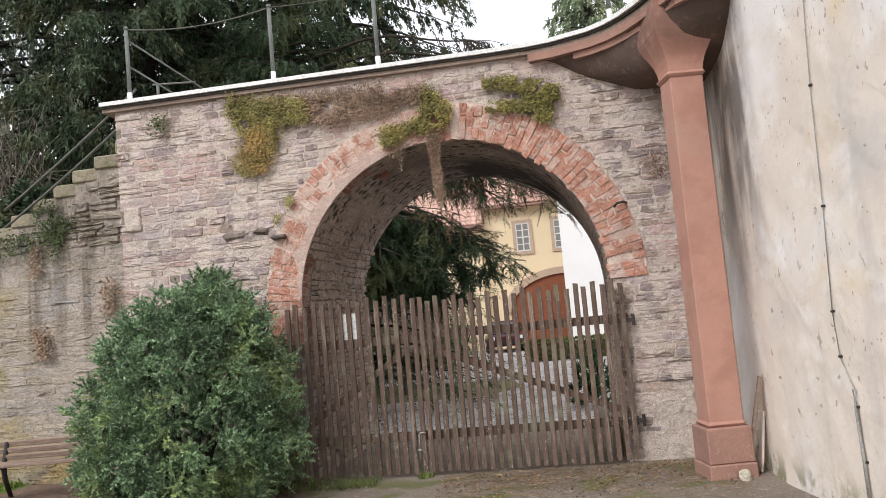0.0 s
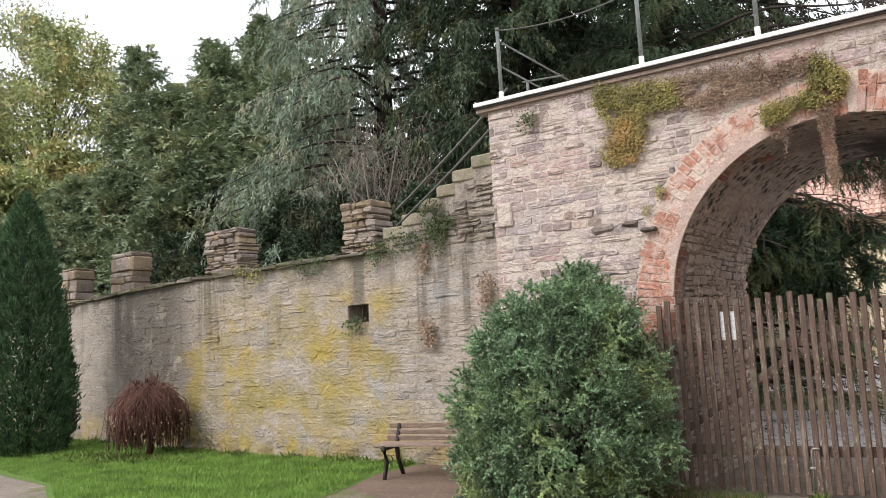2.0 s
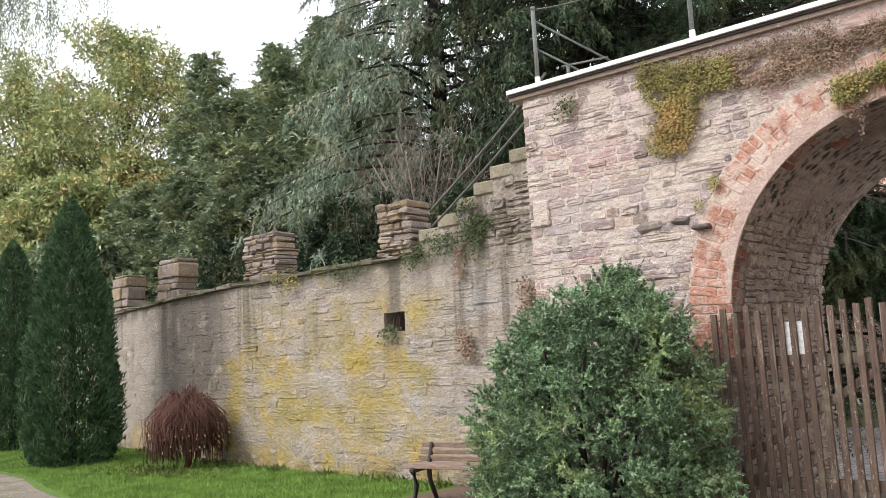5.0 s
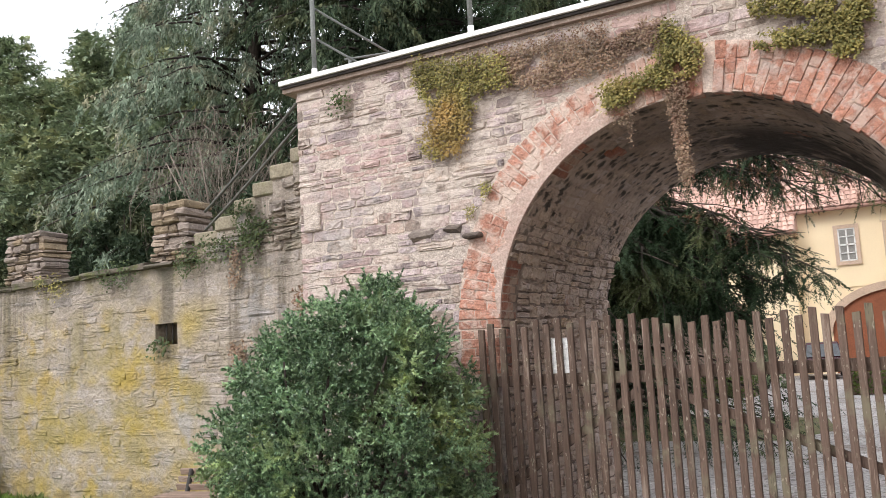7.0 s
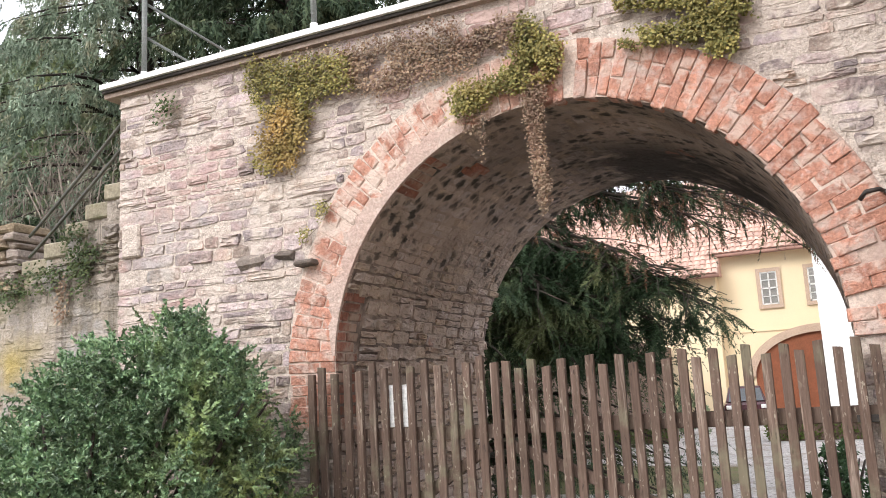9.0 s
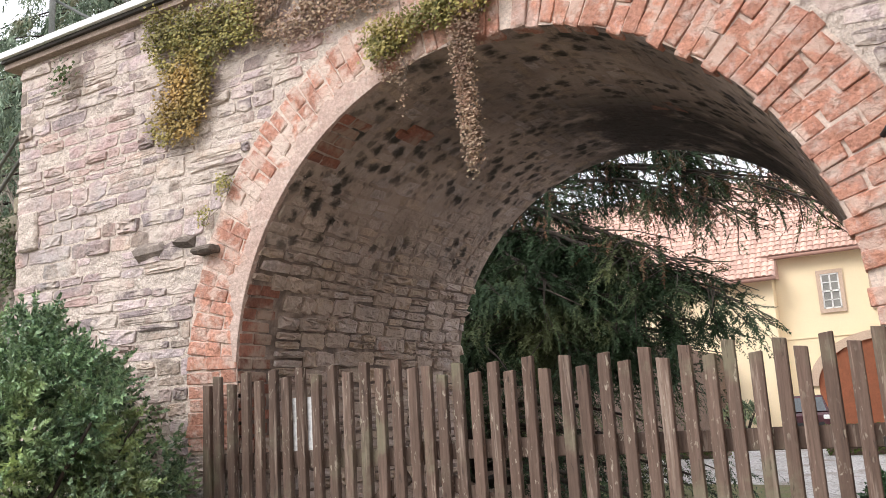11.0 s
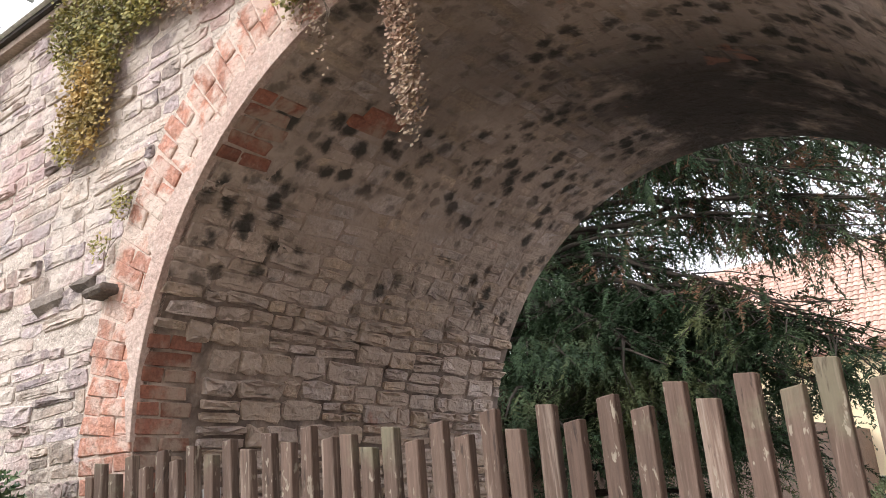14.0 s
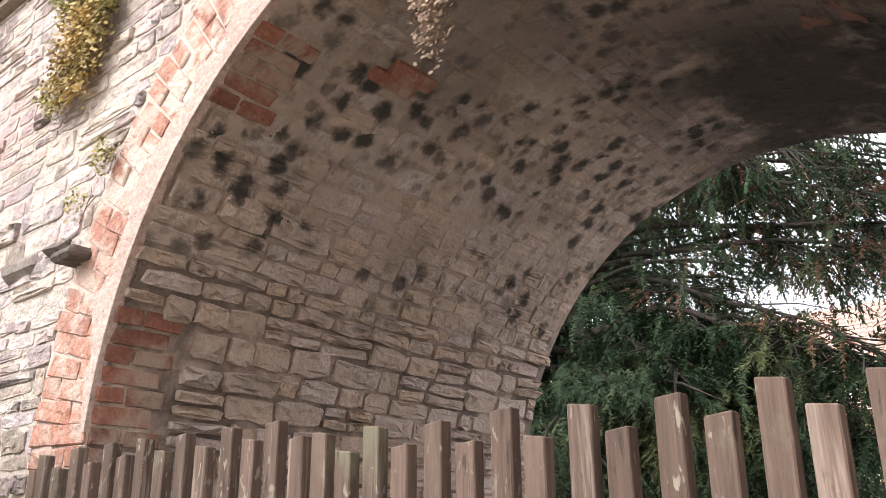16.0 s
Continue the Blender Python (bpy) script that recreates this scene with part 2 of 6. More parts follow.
# darker red brick for the soffit turn and the vault mends
M_DARK_BRICK = surface("dark_brick", (0.28, 0.115, 0.075), (0.23, 0.10, 0.07), (0.31, 0.18, 0.14), 6.0, 50.0, bump=0.8, bump_scale=22.0, dist=0.02, vary=0.25,
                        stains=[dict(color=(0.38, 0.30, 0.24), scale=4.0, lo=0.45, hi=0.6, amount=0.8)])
M_RINGMORTAR = surface("pinkish_mortar", (0.60, 0.49, 0.42), (0.56, 0.42, 0.35), (0.64, 0.55, 0.48), 3.0, 55.0, bump=0.8, bump_scale=18.0, dist=0.02, stains=[dict(color=(0.36, 0.26, 0.22), scale=3.0, lo=0.4, hi=0.6, amount=0.7, ranges=(("x", -1.0, 0.0),))])
M_BANDMORTAR = surface("rough_pink_render", (0.50, 0.385, 0.33), (0.45, 0.325, 0.275), (0.54, 0.43, 0.375), 4.0, 50.0, bump=0.9, bump_scale=14.0, dist=0.03)
M_STEP = surface("step_stone", (0.30, 0.26, 0.19), (0.24, 0.21, 0.15), (0.36, 0.32, 0.25), 4.0, 40.0, bump=0.8, bump_scale=16.0, dist=0.02, vary=0.12, stains=[dict(color=(0.12, 0.13, 0.05), scale=3.0, lo=0.5, hi=0.7, amount=0.6)])
M_MERLON = surface("merlon_stone", (0.31, 0.245, 0.185), (0.21, 0.165, 0.13), (0.38, 0.31, 0.24), 4.0, 40.0, bump=0.9, bump_scale=16.0, dist=0.03, vary=0.2, hue=0.012)
M_DARKSTONE = surface("dark_field_stone", (0.15, 0.12, 0.10), (0.11, 0.09, 0.078), (0.2, 0.165, 0.14), 5.0, 50.0, bump=0.8, bump_scale=18.0, dist=0.03)
M_DARKJOINT = surface("shaded_joint_earth", (0.13, 0.105, 0.08), (0.10, 0.08, 0.06), None, 6.0, 50.0, bump=0.8)
M_MOSSSLAB = surface("mossy_coping_stone", (0.15, 0.125, 0.10), (0.11, 0.10, 0.07), (0.20, 0.17, 0.13), 4.0, 40.0, bump=0.9, bump_scale=16.0, dist=0.03, vary=0.25, stains=[dict(color=(0.10, 0.11, 0.03), scale=4.0, lo=0.5, hi=0.65, amount=0.7)])
M_SAND = surface("red_sandstone", (0.47, 0.255, 0.195), (0.41, 0.225, 0.175), None, 1.5, 90.0, bump=0.3, bump_scale=18.0, grain_mix=0.2, stains=[dict(color=(0.44, 0.29, 0.22), scale=1.5, lo=0.5, hi=0.7, amount=0.5), dict(color=(0.33, 0.17, 0.125), scale=2.6, lo=0.46, hi=0.66, amount=0.6, detail=9.0), dict(color=(0.15, 0.085, 0.065), scale=2.2, lo=0.28, hi=0.55, amount=0.8, ranges=(("z", 3.8, 4.1),))])
M_SANDDARK = surface("weathered_sandstone", (0.35, 0.20, 0.155), (0.29, 0.17, 0.135), (0.38, 0.245, 0.2), 3.0, 60.0, bump=0.5, bump_scale=20.0, grain_mix=0.3)
M_PLASTER = surface("old_lime_plaster", (0.74, 0.655, 0.57), (0.68, 0.60, 0.525), None, 0.8, 120.0, bump=0.6, bump_scale=3.5, dist=0.06, bump_rough=0.5, grain_mix=0.2,
                    stains=[dict(color=(0.50, 0.46, 0.43), scale=2.6, lo=0.55, hi=0.7, amount=0.5, stretch=(1, 1, 0.12)), dict(color=(0.52, 0.50, 0.49), scale=0.8, lo=0.5, hi=0.7, amount=0.7, detail=9.0), dict(color=(0.66, 0.52, 0.30), scale=1.5, lo=0.58, hi=0.74, amount=0.5),
                            dict(color=(0.78, 0.74, 0.70), scale=2.2, lo=0.55, hi=0.66, amount=0.6, detail=8.0),
                            dict(color=(0.30, 0.25, 0.21), scale=8.0, lo=0.66, hi=0.69, amount=0.75, detail=3.0), dict(color=(0.80, 0.78, 0.77), scale=0.6, lo=0.5, hi=0.62, amount=0.7, detail=9.0), dict(color=(0.15, 0.16, 0.06), scale=4.0, lo=0.45, hi=0.6, amount=0.8, ranges=(("z", 0.3, 0.02),)),
                            # dark strip by the pillar: soot plus painted shade of the slab above
                            dict(color=(0.085, 0.07, 0.06), scale=2.0, stretch=(1, 1, 0.4), lo=0.34, hi=0.6, amount=0.85, detail=9.0, ranges=(("y", 7.3, 7.75), ("z", 1.2, 3.2))),
                            dict(color=(0.33, 0.24, 0.18), scale=20.0, stretch=(1, 1, 0.6), lo=0.63, hi=0.67, amount=0.8, detail=4.0, within=(1.3, 0.5, 0.6))])
# the dark base colour carries the cove's shade along with its soot
M_COVE = surface("soot_and_shade_cove_plaster", (0.15, 0.10, 0.08), (0.10, 0.07, 0.058), (0.19, 0.13, 0.105), 1.5, 40.0, bump=0.5, bump_scale=10.0, grain_mix=0.3, stains=[dict(color=(0.08, 0.06, 0.05), scale=1.6, lo=0.46, hi=0.64, amount=0.6)])
M_COPESTONE = surface("grey_coping_stone", (0.36, 0.28, 0.23), (0.29, 0.225, 0.185), (0.42, 0.34, 0.29), 3.0, 50.0, bump=0.5, bump_scale=20.0)
M_ZINC = surface("pale_metal_flashing", (0.80, 0.80, 0.78), (0.70, 0.70, 0.69), None, 3.0, 40.0, rough=0.5, bump=0.1)
M_POST = surface("weathered_grey_paint", (0.17, 0.18, 0.165), (0.13, 0.14, 0.13), (0.22, 0.23, 0.22), 5.0, 60.0, rough=0.55, bump=0.2)
M_ROPE = surface("dark_cable", (0.09, 0.09, 0.08), (0.14, 0.14, 0.12), None, 8.0, 80.0, rough=0.6, bump=0.2)
M_WOOD = surface("weathered_brown_wood", (0.105, 0.069, 0.053), (0.14, 0.096, 0.075), (0.24, 0.185, 0.15), 9.0, 70.0, rough=0.85, bump=0.9, bump_scale=45.0, stretch=(1, 1, 0.06), vary=0.15,
                 stains=[dict(color=(0.19, 0.18, 0.12), scale=3.0, lo=0.52, hi=0.68, amount=0.6), dict(color=(0.36, 0.32, 0.25), scale=55.0, stretch=(1, 1, 0.35), lo=0.60, hi=0.66, amount=0.7, detail=3.0, within=(5.0, 0.4, 0.6)), dict(color=(0.03, 0.022, 0.018), scale=40.0, stretch=(1, 1, 0.15), lo=0.6, hi=0.7, amount=0.7)])
M_BENCHWOOD = surface("grey_brown_bench_slat", (0.27, 0.195, 0.15), (0.21, 0.15, 0.115), (0.33, 0.26, 0.21), 9.0, 60.0, rough=0.8, bump=0.5, stretch=(0.08, 1, 1))
M_IRON = surface("dark_iron", (0.04, 0.037, 0.034), (0.06, 0.05, 0.045), None, 8.0, 60.0, rough=0.6, bump=0.3, metal=0.3)
M_GALV = surface("galvanised_steel", (0.42, 0.42, 0.40), (0.33, 0.33, 0.31), None, 8.0, 60.0, rough=0.5, bump=0.1, metal=0.6)
M_PAPER = surface("white_laminated_sheet", (0.66, 0.66, 0.65), (0.60, 0.60, 0.59), None, 3.0, 30.0, rough=0.5, bump=0.0)
M_GROUND = surface("gravel_and_litter", (0.27, 0.225, 0.185), (0.20, 0.165, 0.13), (0.36, 0.31, 0.27), 0.8, 30.0, bump=1.0, bump_scale=45.0, dist=0.02,
                   stains=[dict(color=(0.12, 0.13, 0.035), scale=1.3, lo=0.47, hi=0.6, amount=0.8, ranges=(("y", 9.2, 8.6), ("y", 2.0, 4.0)))])
M_COURT = surface("pale_court_gravel", (0.56, 0.525, 0.50), (0.48, 0.45, 0.43), (0.70, 0.67, 0.64), 0.7, 26.0, bump=1.0, bump_scale=30.0, dist=0.04, grain_mix=0.9, stains=[dict(color=(0.13, 0.115, 0.10), scale=12.0, lo=0.52, hi=0.62, amount=0.75), dict(color=(0.15, 0.10, 0.06), scale=1.1, lo=0.5, hi=0.66, amount=0.5)])
M_LAWN = surface("lawn_soil", (0.11, 0.19, 0.03), (0.09, 0.155, 0.026), (0.14, 0.20, 0.04), 1.2, 30.0, bump=0.8, bump_scale=30.0, dist=0.03)
M_VERGE = surface("mossy_verge", (0.13, 0.14, 0.05), (0.16, 0.125, 0.07), (0.12, 0.16, 0.045), 1.5, 30.0, bump=0.9, bump_scale=30.0, dist=0.04)
M_DIRT = surface("trodden_soil", (0.20, 0.135, 0.10), (0.15, 0.105, 0.08), (0.26, 0.19, 0.15), 2.0, 40.0, bump=0.9, bump_scale=40.0, dist=0.02)
M_GRASS = foliage("grass_blade", (0.14, 0.25, 0.04), (0.21, 0.32, 0.07))
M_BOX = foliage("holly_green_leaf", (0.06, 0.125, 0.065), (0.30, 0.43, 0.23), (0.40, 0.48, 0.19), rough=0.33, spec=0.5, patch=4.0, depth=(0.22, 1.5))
M_CYP = foliage("cypress_green", (0.04, 0.085, 0.04), (0.085, 0.15, 0.065), patch=5.0, depth=(0.3, 1.5))
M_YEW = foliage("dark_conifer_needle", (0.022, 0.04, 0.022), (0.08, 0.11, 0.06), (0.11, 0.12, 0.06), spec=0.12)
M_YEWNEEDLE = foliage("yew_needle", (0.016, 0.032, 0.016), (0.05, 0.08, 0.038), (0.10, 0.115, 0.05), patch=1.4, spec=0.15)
M_YEWDRY = foliage("yew_dry_needle", (0.09, 0.045, 0.025), (0.17, 0.09, 0.05))
M_NOOTKA = foliage("grey_green_spray", (0.12, 0.17, 0.115), (0.32, 0.39, 0.28), (0.38, 0.36, 0.25), depth=(0.4, 1.35), spec=0.15)
M_MIDGREEN = foliage("mid_green_leaf", (0.14, 0.19, 0.115), (0.31, 0.37, 0.22), (0.38, 0.40, 0.21), depth=(0.5, 1.4))
M_YELLOWGREEN = foliage("autumn_green_leaf", (0.22, 0.28, 0.115), (0.44, 0.47, 0.21), (0.54, 0.46, 0.21), depth=(0.4, 1.4))
M_HEDGE = foliage("hedge_leaf", (0.10, 0.14, 0.03), (0.15, 0.19, 0.05))
M_IVY = foliage("ivy_green_yellow", (0.13, 0.135, 0.045), (0.40, 0.335, 0.115), (0.40, 0.27, 0.10), patch=6.0, depth=(0.45, 1.4))
M_IVYBROWN = foliage("ivy_dry_brown", (0.21, 0.125, 0.09), (0.40, 0.30, 0.20), (0.25, 0.145, 0.105), patch=6.0)
M_IVYDARK = foliage("ivy_dark_green", (0.04, 0.07, 0.025), (0.10, 0.12, 0.04))
M_LITTER = foliage("fallen_leaf", (0.36, 0.26, 0.14), (0.20, 0.11, 0.07))
M_TWIG = surface("red_brown_twig", (0.125, 0.055, 0.04), (0.175, 0.09, 0.07), None, 6.0, 40.0, bump=0.3)
M_DRYTWIG = surface("dry_grey_twig", (0.26, 0.22, 0.18), (0.20, 0.165, 0.135), None, 5.0, 40.0, bump=0.3)
M_BARK = surface("dark_bark", (0.035, 0.028, 0.023), (0.055, 0.043, 0.034), None, 5.0, 30.0, bump=0.9, bump_scale=12.0, dist=0.03, stretch=(1, 1, 0.3))
M_YELLOW = surface("yellow_house_render", (0.83, 0.69, 0.47), (0.79, 0.65, 0.44), None, 0.4, 20.0, bump=0.1, grain_mix=0.12)
M_WHITE = surface("white_house_render", (0.86, 0.85, 0.83), (0.82, 0.81, 0.79), None, 0.4, 20.0, bump=0.05, grain_mix=0.1)
M_ROOF = surface("red_roof_tile", (0.60, 0.40, 0.33), (0.54, 0.35, 0.28), (0.64, 0.47, 0.40), 1.5, 30.0, bump=0.3, vary=0.15, island=True)
M_TRIM = surface("beige_window_stone", (0.56, 0.42, 0.32), (0.50, 0.375, 0.285), None, 2.0, 30.0, bump=0.2)
M_GATEBROWN = surface("red_brown_door_paint", (0.27, 0.095, 0.05), (0.23, 0.085, 0.045), None, 2.0, 30.0, bump=0.2)
M_WHITEFRAME = surface("white_window_paint", (0.78, 0.78, 0.76), (0.74, 0.74, 0.72), None, 2.0, 30.0, rough=0.5, bump=0.0)
# the panes' light grey reflection is put into their base colour
M_PANE = surface("grey_reflection_window_glass", (0.24, 0.235, 0.22), (0.30, 0.29, 0.27), None, 3.0, 20.0, rough=0.12, bump=0.0, spec=0.6)
M_DARKPANE = surface("dim_window_glass", (0.06, 0.065, 0.07), (0.09, 0.095, 0.10), None, 1.0, 20.0, rough=0.08, bump=0.0, spec=0.6)
M_CARRED = surface("dark_red_car_paint", (0.055, 0.012, 0.016), (0.05, 0.012, 0.016), None, 1.0, 30.0, rough=0.25, bump=0.0, spec=0.6)
M_RUBBER = surface("black_rubber", (0.02, 0.02, 0.02), (0.03, 0.03, 0.03), None, 3.0, 30.0, rough=0.8, bump=0.1)


# ---- builders ----
def mesh_ob(name, verts, faces, mat, smooth=False):
    me = bpy.data.meshes.new(name)
    me.from_pydata([tuple(v) for v in verts], [], faces)
    me.materials.append(mat)
    if smooth:
        me.polygons.foreach_set("use_smooth", [True] * len(me.polygons))
    me.update()
    return new(name, me)


def under(ob, parent, label=""):
    if parent is not None:
        ob.parent = parent
    if label:
        ob["label"] = label
    return ob


def part(name, bm, mat, parent, label="", smooth=False):
    """Links a bmesh as one mesh object under a thing or a part."""
    me = bpy.data.meshes.new(name)
    bm.to_mesh(me)
    bm.free()
    me.materials.append(mat)
    if smooth:
        me.polygons.foreach_set("use_smooth", [True] * len(me.polygons))
    return under(new(name, me), parent, label)


def thing(name, label, category, group="", kind="", at=None):
    ob = new(name)
    ob.empty_display_size = 0.1
    if at is not None:
        ob.matrix_world = at
    return tagged(ob, label, category, group, kind)


def box(bm, x0, x1, y0, y1, z0, z1, bevel=0.0, m=None):
    r = bmesh.ops.create_cube(bm, size=1.0, matrix=Matrix.Translation(((x0 + x1) / 2, (y0 + y1) / 2, (z0 + z1) / 2)) @ Matrix.Diagonal((x1 - x0, y1 - y0, z1 - z0, 1)))
    vs = r["verts"]
    if bevel:
        es = list({e for v in vs for e in v.link_edges})
        out = bmesh.ops.bevel(bm, geom=es, offset=bevel, segments=1, affect="EDGES", clamp_overlap=True)
        vs = list({v for f in out["faces"] for v in f.verts} | {v for v in vs if v.is_valid})
    if m is not None:
        bmesh.ops.transform(bm, matrix=m, verts=vs)
    return vs


def boxed(name, mat, parent, dims, bevel=0.005, label="", m=None):
    bm = bmesh.new()
    box(bm, *dims, bevel=bevel, m=m)
    return part(name, bm, mat, parent, label)


def tube_data(path, r0, r1, n=6):
    """Vertices and faces of a tapered tube along a path."""
    P = [Vector(p) for p in path]
    V, F = [], []
    for i, p in enumerate(P):
        d = (P[min(i + 1, len(P) - 1)] - P[max(i - 1, 0)]).normalized()
        q = d.to_track_quat("Z", "Y")
        r = r0 + (r1 - r0) * i / (len(P) - 1)
        for k in range(n):
            a = 2 * math.pi * k / n
            V.append(p + q @ Vector((r * math.cos(a), r * math.sin(a), 0)))
    for i in range(len(P) - 1):
        for k in range(n):
            a, b = i * n + k, i * n + (k + 1) % n
            F.append((a, b, b + n, a + n))
    F.append(tuple(range(n))[::-1])
    F.append(tuple(range((len(P) - 1) * n, len(P) * n)))
    return V, F


def tubes(name, paths, mat, parent=None, n=5, smooth=True):
    V, F = [], []
    for path, r0, r1 in paths:
        v, f = tube_data(path, r0, r1, n)
        o = len(V)
        V += v
        F += [tuple(i + o for i in q) for q in f]
    return under(mesh_ob(name, V, F, mat, smooth), parent)


def leaf_mesh(name, P, D, N, length, width, mat, parent=None):
    """Rhombic leaves, or slim three-cornered needles, at points P along directions D with side vectors from N; one joined mesh."""
    P, D, N = (np.asarray(a, float) for a in (P, D, N))
    D = D / np.linalg.norm(D, axis=1, keepdims=True)
    S = np.cross(D, N)
    S /= np.linalg.norm(S, axis=1, keepdims=True) + 1e-9
    L = np.asarray(length).reshape(-1, 1) * np.ones((len(P), 1))
    W = np.asarray(width).reshape(-1, 1) * np.ones((len(P), 1))
    if W.max() < 0.45 * L.max():
        k, V = 3, np.stack([P + S * W / 2, P + D * L, P - S * W / 2], 1).reshape(-1, 3)
    else:
        k, V = 4, np.stack([P, P + D * L * 0.45 + S * W / 2, P + D * L, P + D * L * 0.45 - S * W / 2], 1).reshape(-1, 3)
    me = bpy.data.meshes.new(name)
    n = len(P)
    me.vertices.add(k * n)
    me.vertices.foreach_set("co", V.ravel())
    me.loops.add(k * n)
    me.loops.foreach_set("vertex_index", np.arange(k * n))
    me.polygons.add(n)
    me.polygons.foreach_set("loop_start", np.arange(0, k * n, k))
    me.update(calc_edges=True)
    me.validate()
    me.materials.append(mat)
    return under(new(name, me), parent)


def unit(n, rng):
    v = rng.normal(size=(n, 3))
    return v / np.linalg.norm(v, axis=1, keepdims=True)


def stone_variants(count, mat, name, rough=0.13, sides=10):
    """Irregular flat-faced stones of unit size with chipped edges, front towards +z."""
    out = []
    for k in range(count):
        rng = np.random.default_rng(100 + k)
        base = []
        for j in range(sides):
            a = 2 * math.pi * (j + 0.5) / sides
            c, s = math.cos(a), math.sin(a)
            e = 0.3
            base.append((math.copysign(abs(c) ** e, c) * (1 + rng.normal() * rough * 0.4), math.copysign(abs(s) ** e, s) * (1 + rng.normal() * rough)))
        V, F = [], []
        for rad, dep, wob in ((1.0, -1.0, 0.0), (0.99, 0.6, 0.2), (0.955, 1.0, 0.3), (0.5, 1.05, 0.4)):
            V += [(x * rad, y * (rad if rad > 0.97 else rad * 0.9), dep + rng.normal() * wob) for x, y in base]
        for r in range(3):
            for j in range(sides):
                a, b = r * sides + j, r * sides + (j + 1) % sides
                F.append((a, b, b + sides, a + sides))
        F.append(tuple(range(3 * sides, 4 * sides)))
        me = bpy.data.meshes.new(name)
        me.from_pydata(V, [], F)
        me.materials.append(mat)
        out.append((me, np.array(V), F))
    return out


def lay_stones(parent, stones, variants, joined_mat, limit, near, piece="stone", rest="rubble_stones"):
    """stones: (centre, right, up, out, width, height, depth, turn). The nearest become single parts, the rest one joined part."""
    rng = np.random.default_rng(5)
    order = sorted(range(len(stones)), key=lambda i: near(stones[i][0]))
    V, F = [], []
    for rank, i in enumerate(order):
        c, right, up, out, w, h, d, turn = stones[i]
        me, mv, mf = variants[int(rng.integers(len(variants)))]
        right, up, out = Vector(right), Vector(up), Vector(out)
        r2 = right * math.cos(turn) + up * math.sin(turn)
        u2 = up * math.cos(turn) - right * math.sin(turn)
        flip = -1.0 if rng.random() < 0.5 else 1.0
        m = Matrix((( *(r2 * w / 2 * flip), 0), (*(u2 * h / 2 * flip), 0), (*(out * d), 0), (*c, 1))).transposed()
        if rank < limit:
            ob = new(piece, me)
            ob.parent = parent
            ob.matrix_basis = m
        else:
            A = np.array(m)
            o = len(V)
            V += list(mv @ A[:3, :3].T + A[:3, 3])
            F += [tuple(q + o for q in f) for f in mf]
    if V:
        ob = under(mesh_ob(rest, V, F, joined_mat), parent)
        tagged(ob, kind="stuff")
    return parent


def courses(length, height, hmin, hmax, wmin, wmax, rng, joint=0.014):
    """Rough rubble courses over a strip: (s, z, width, height)."""
    out, z = [], 0.0
    while z < height - hmin * 0.5:
        h = min(rng.uniform(hmin, hmax), height - z)
        s = -rng.uniform(0, wmin)
        while s < length:
            w = rng.uniform(wmin, wmax) * (0.7 + 0.6 * h / hmax)
            n = 2 if (h > 0.75 * hmax and rng.random() < 0.35) else 1
            for q in range(n):
                out.append((s + w / 2, z + h * (q + 0.5) / n + 0.012 * math.sin(3 * s + z * 5), w - joint, h / n - joint))
            s += w
        z += h
    return out

# ---- the large structure ----
FY, BY = 9.17, 11.9                       # front and back of the bridge
AX, AZ, AR, RO = -1.405, 1.902, 1.69, 2.085  # arch centre, inner and outer radius
LEFT, RIGHT, TOP = -5.2, 1.75, 4.39
ARC = [math.pi * k / 48 for k in range(49)]

ground = tagged(mesh_ob("ground", [(-900, -900, 0), (900, -900, 0), (900, 900, 0), (-900, 900, 0)], [(0, 1, 2, 3)], M_GROUND), "trodden gravel ground with moss and fallen leaves", "ground", kind="structure")


def sheet(name, pts, z, mat, label, category):
    return tagged(mesh_ob(name, [(x, y, z) for x, y in pts], [tuple(range(len(pts)))], mat), label, category, kind="structure")


sheet("lawn", [(-7.2, 10.3), (-7.3, 9.3), (-7.0, 8.5), (-6.7, 7.3), (-7.2, 6.4), (-8.6, 6.0), (-10.2, 6.5), (-11.6, 7.3), (-13.5, 7.75), (-15.1, 8.3), (-18.2, 8.75), (-30, 9.6), (-30, 15), (-20.5, 12.6), (-16, 11.5), (-12, 10.7)], 0.006, M_LAWN, "short green lawn along the old wall", "lawn")
sheet("bench_ground", [(-5.3, 10.0), (-7.3, 10.2), (-7.4, 9.3), (-7.1, 8.4), (-6.0, 7.8), (-4.6, 7.2), (-3.0, 8.4), (-3.0, 9.1)], 0.004, M_DIRT, "bare brown soil under bench and shrub", "ground")
sheet("courtyard", [(-3.2, 12.0), (0.4, 12.0), (9, 14), (14, 60), (-25, 60), (-14, 26), (-5.0, 16.5)], 0.005, M_COURT, "pale gravel courtyard behind the gate", "courtyard")

# bridge body, one extruded profile with the arch cut through
wall_bridge = thing("wall_bridge", "rubble stone bridge wall pierced by a round arch", "stone wall", kind="structure")
na = len(ARC)
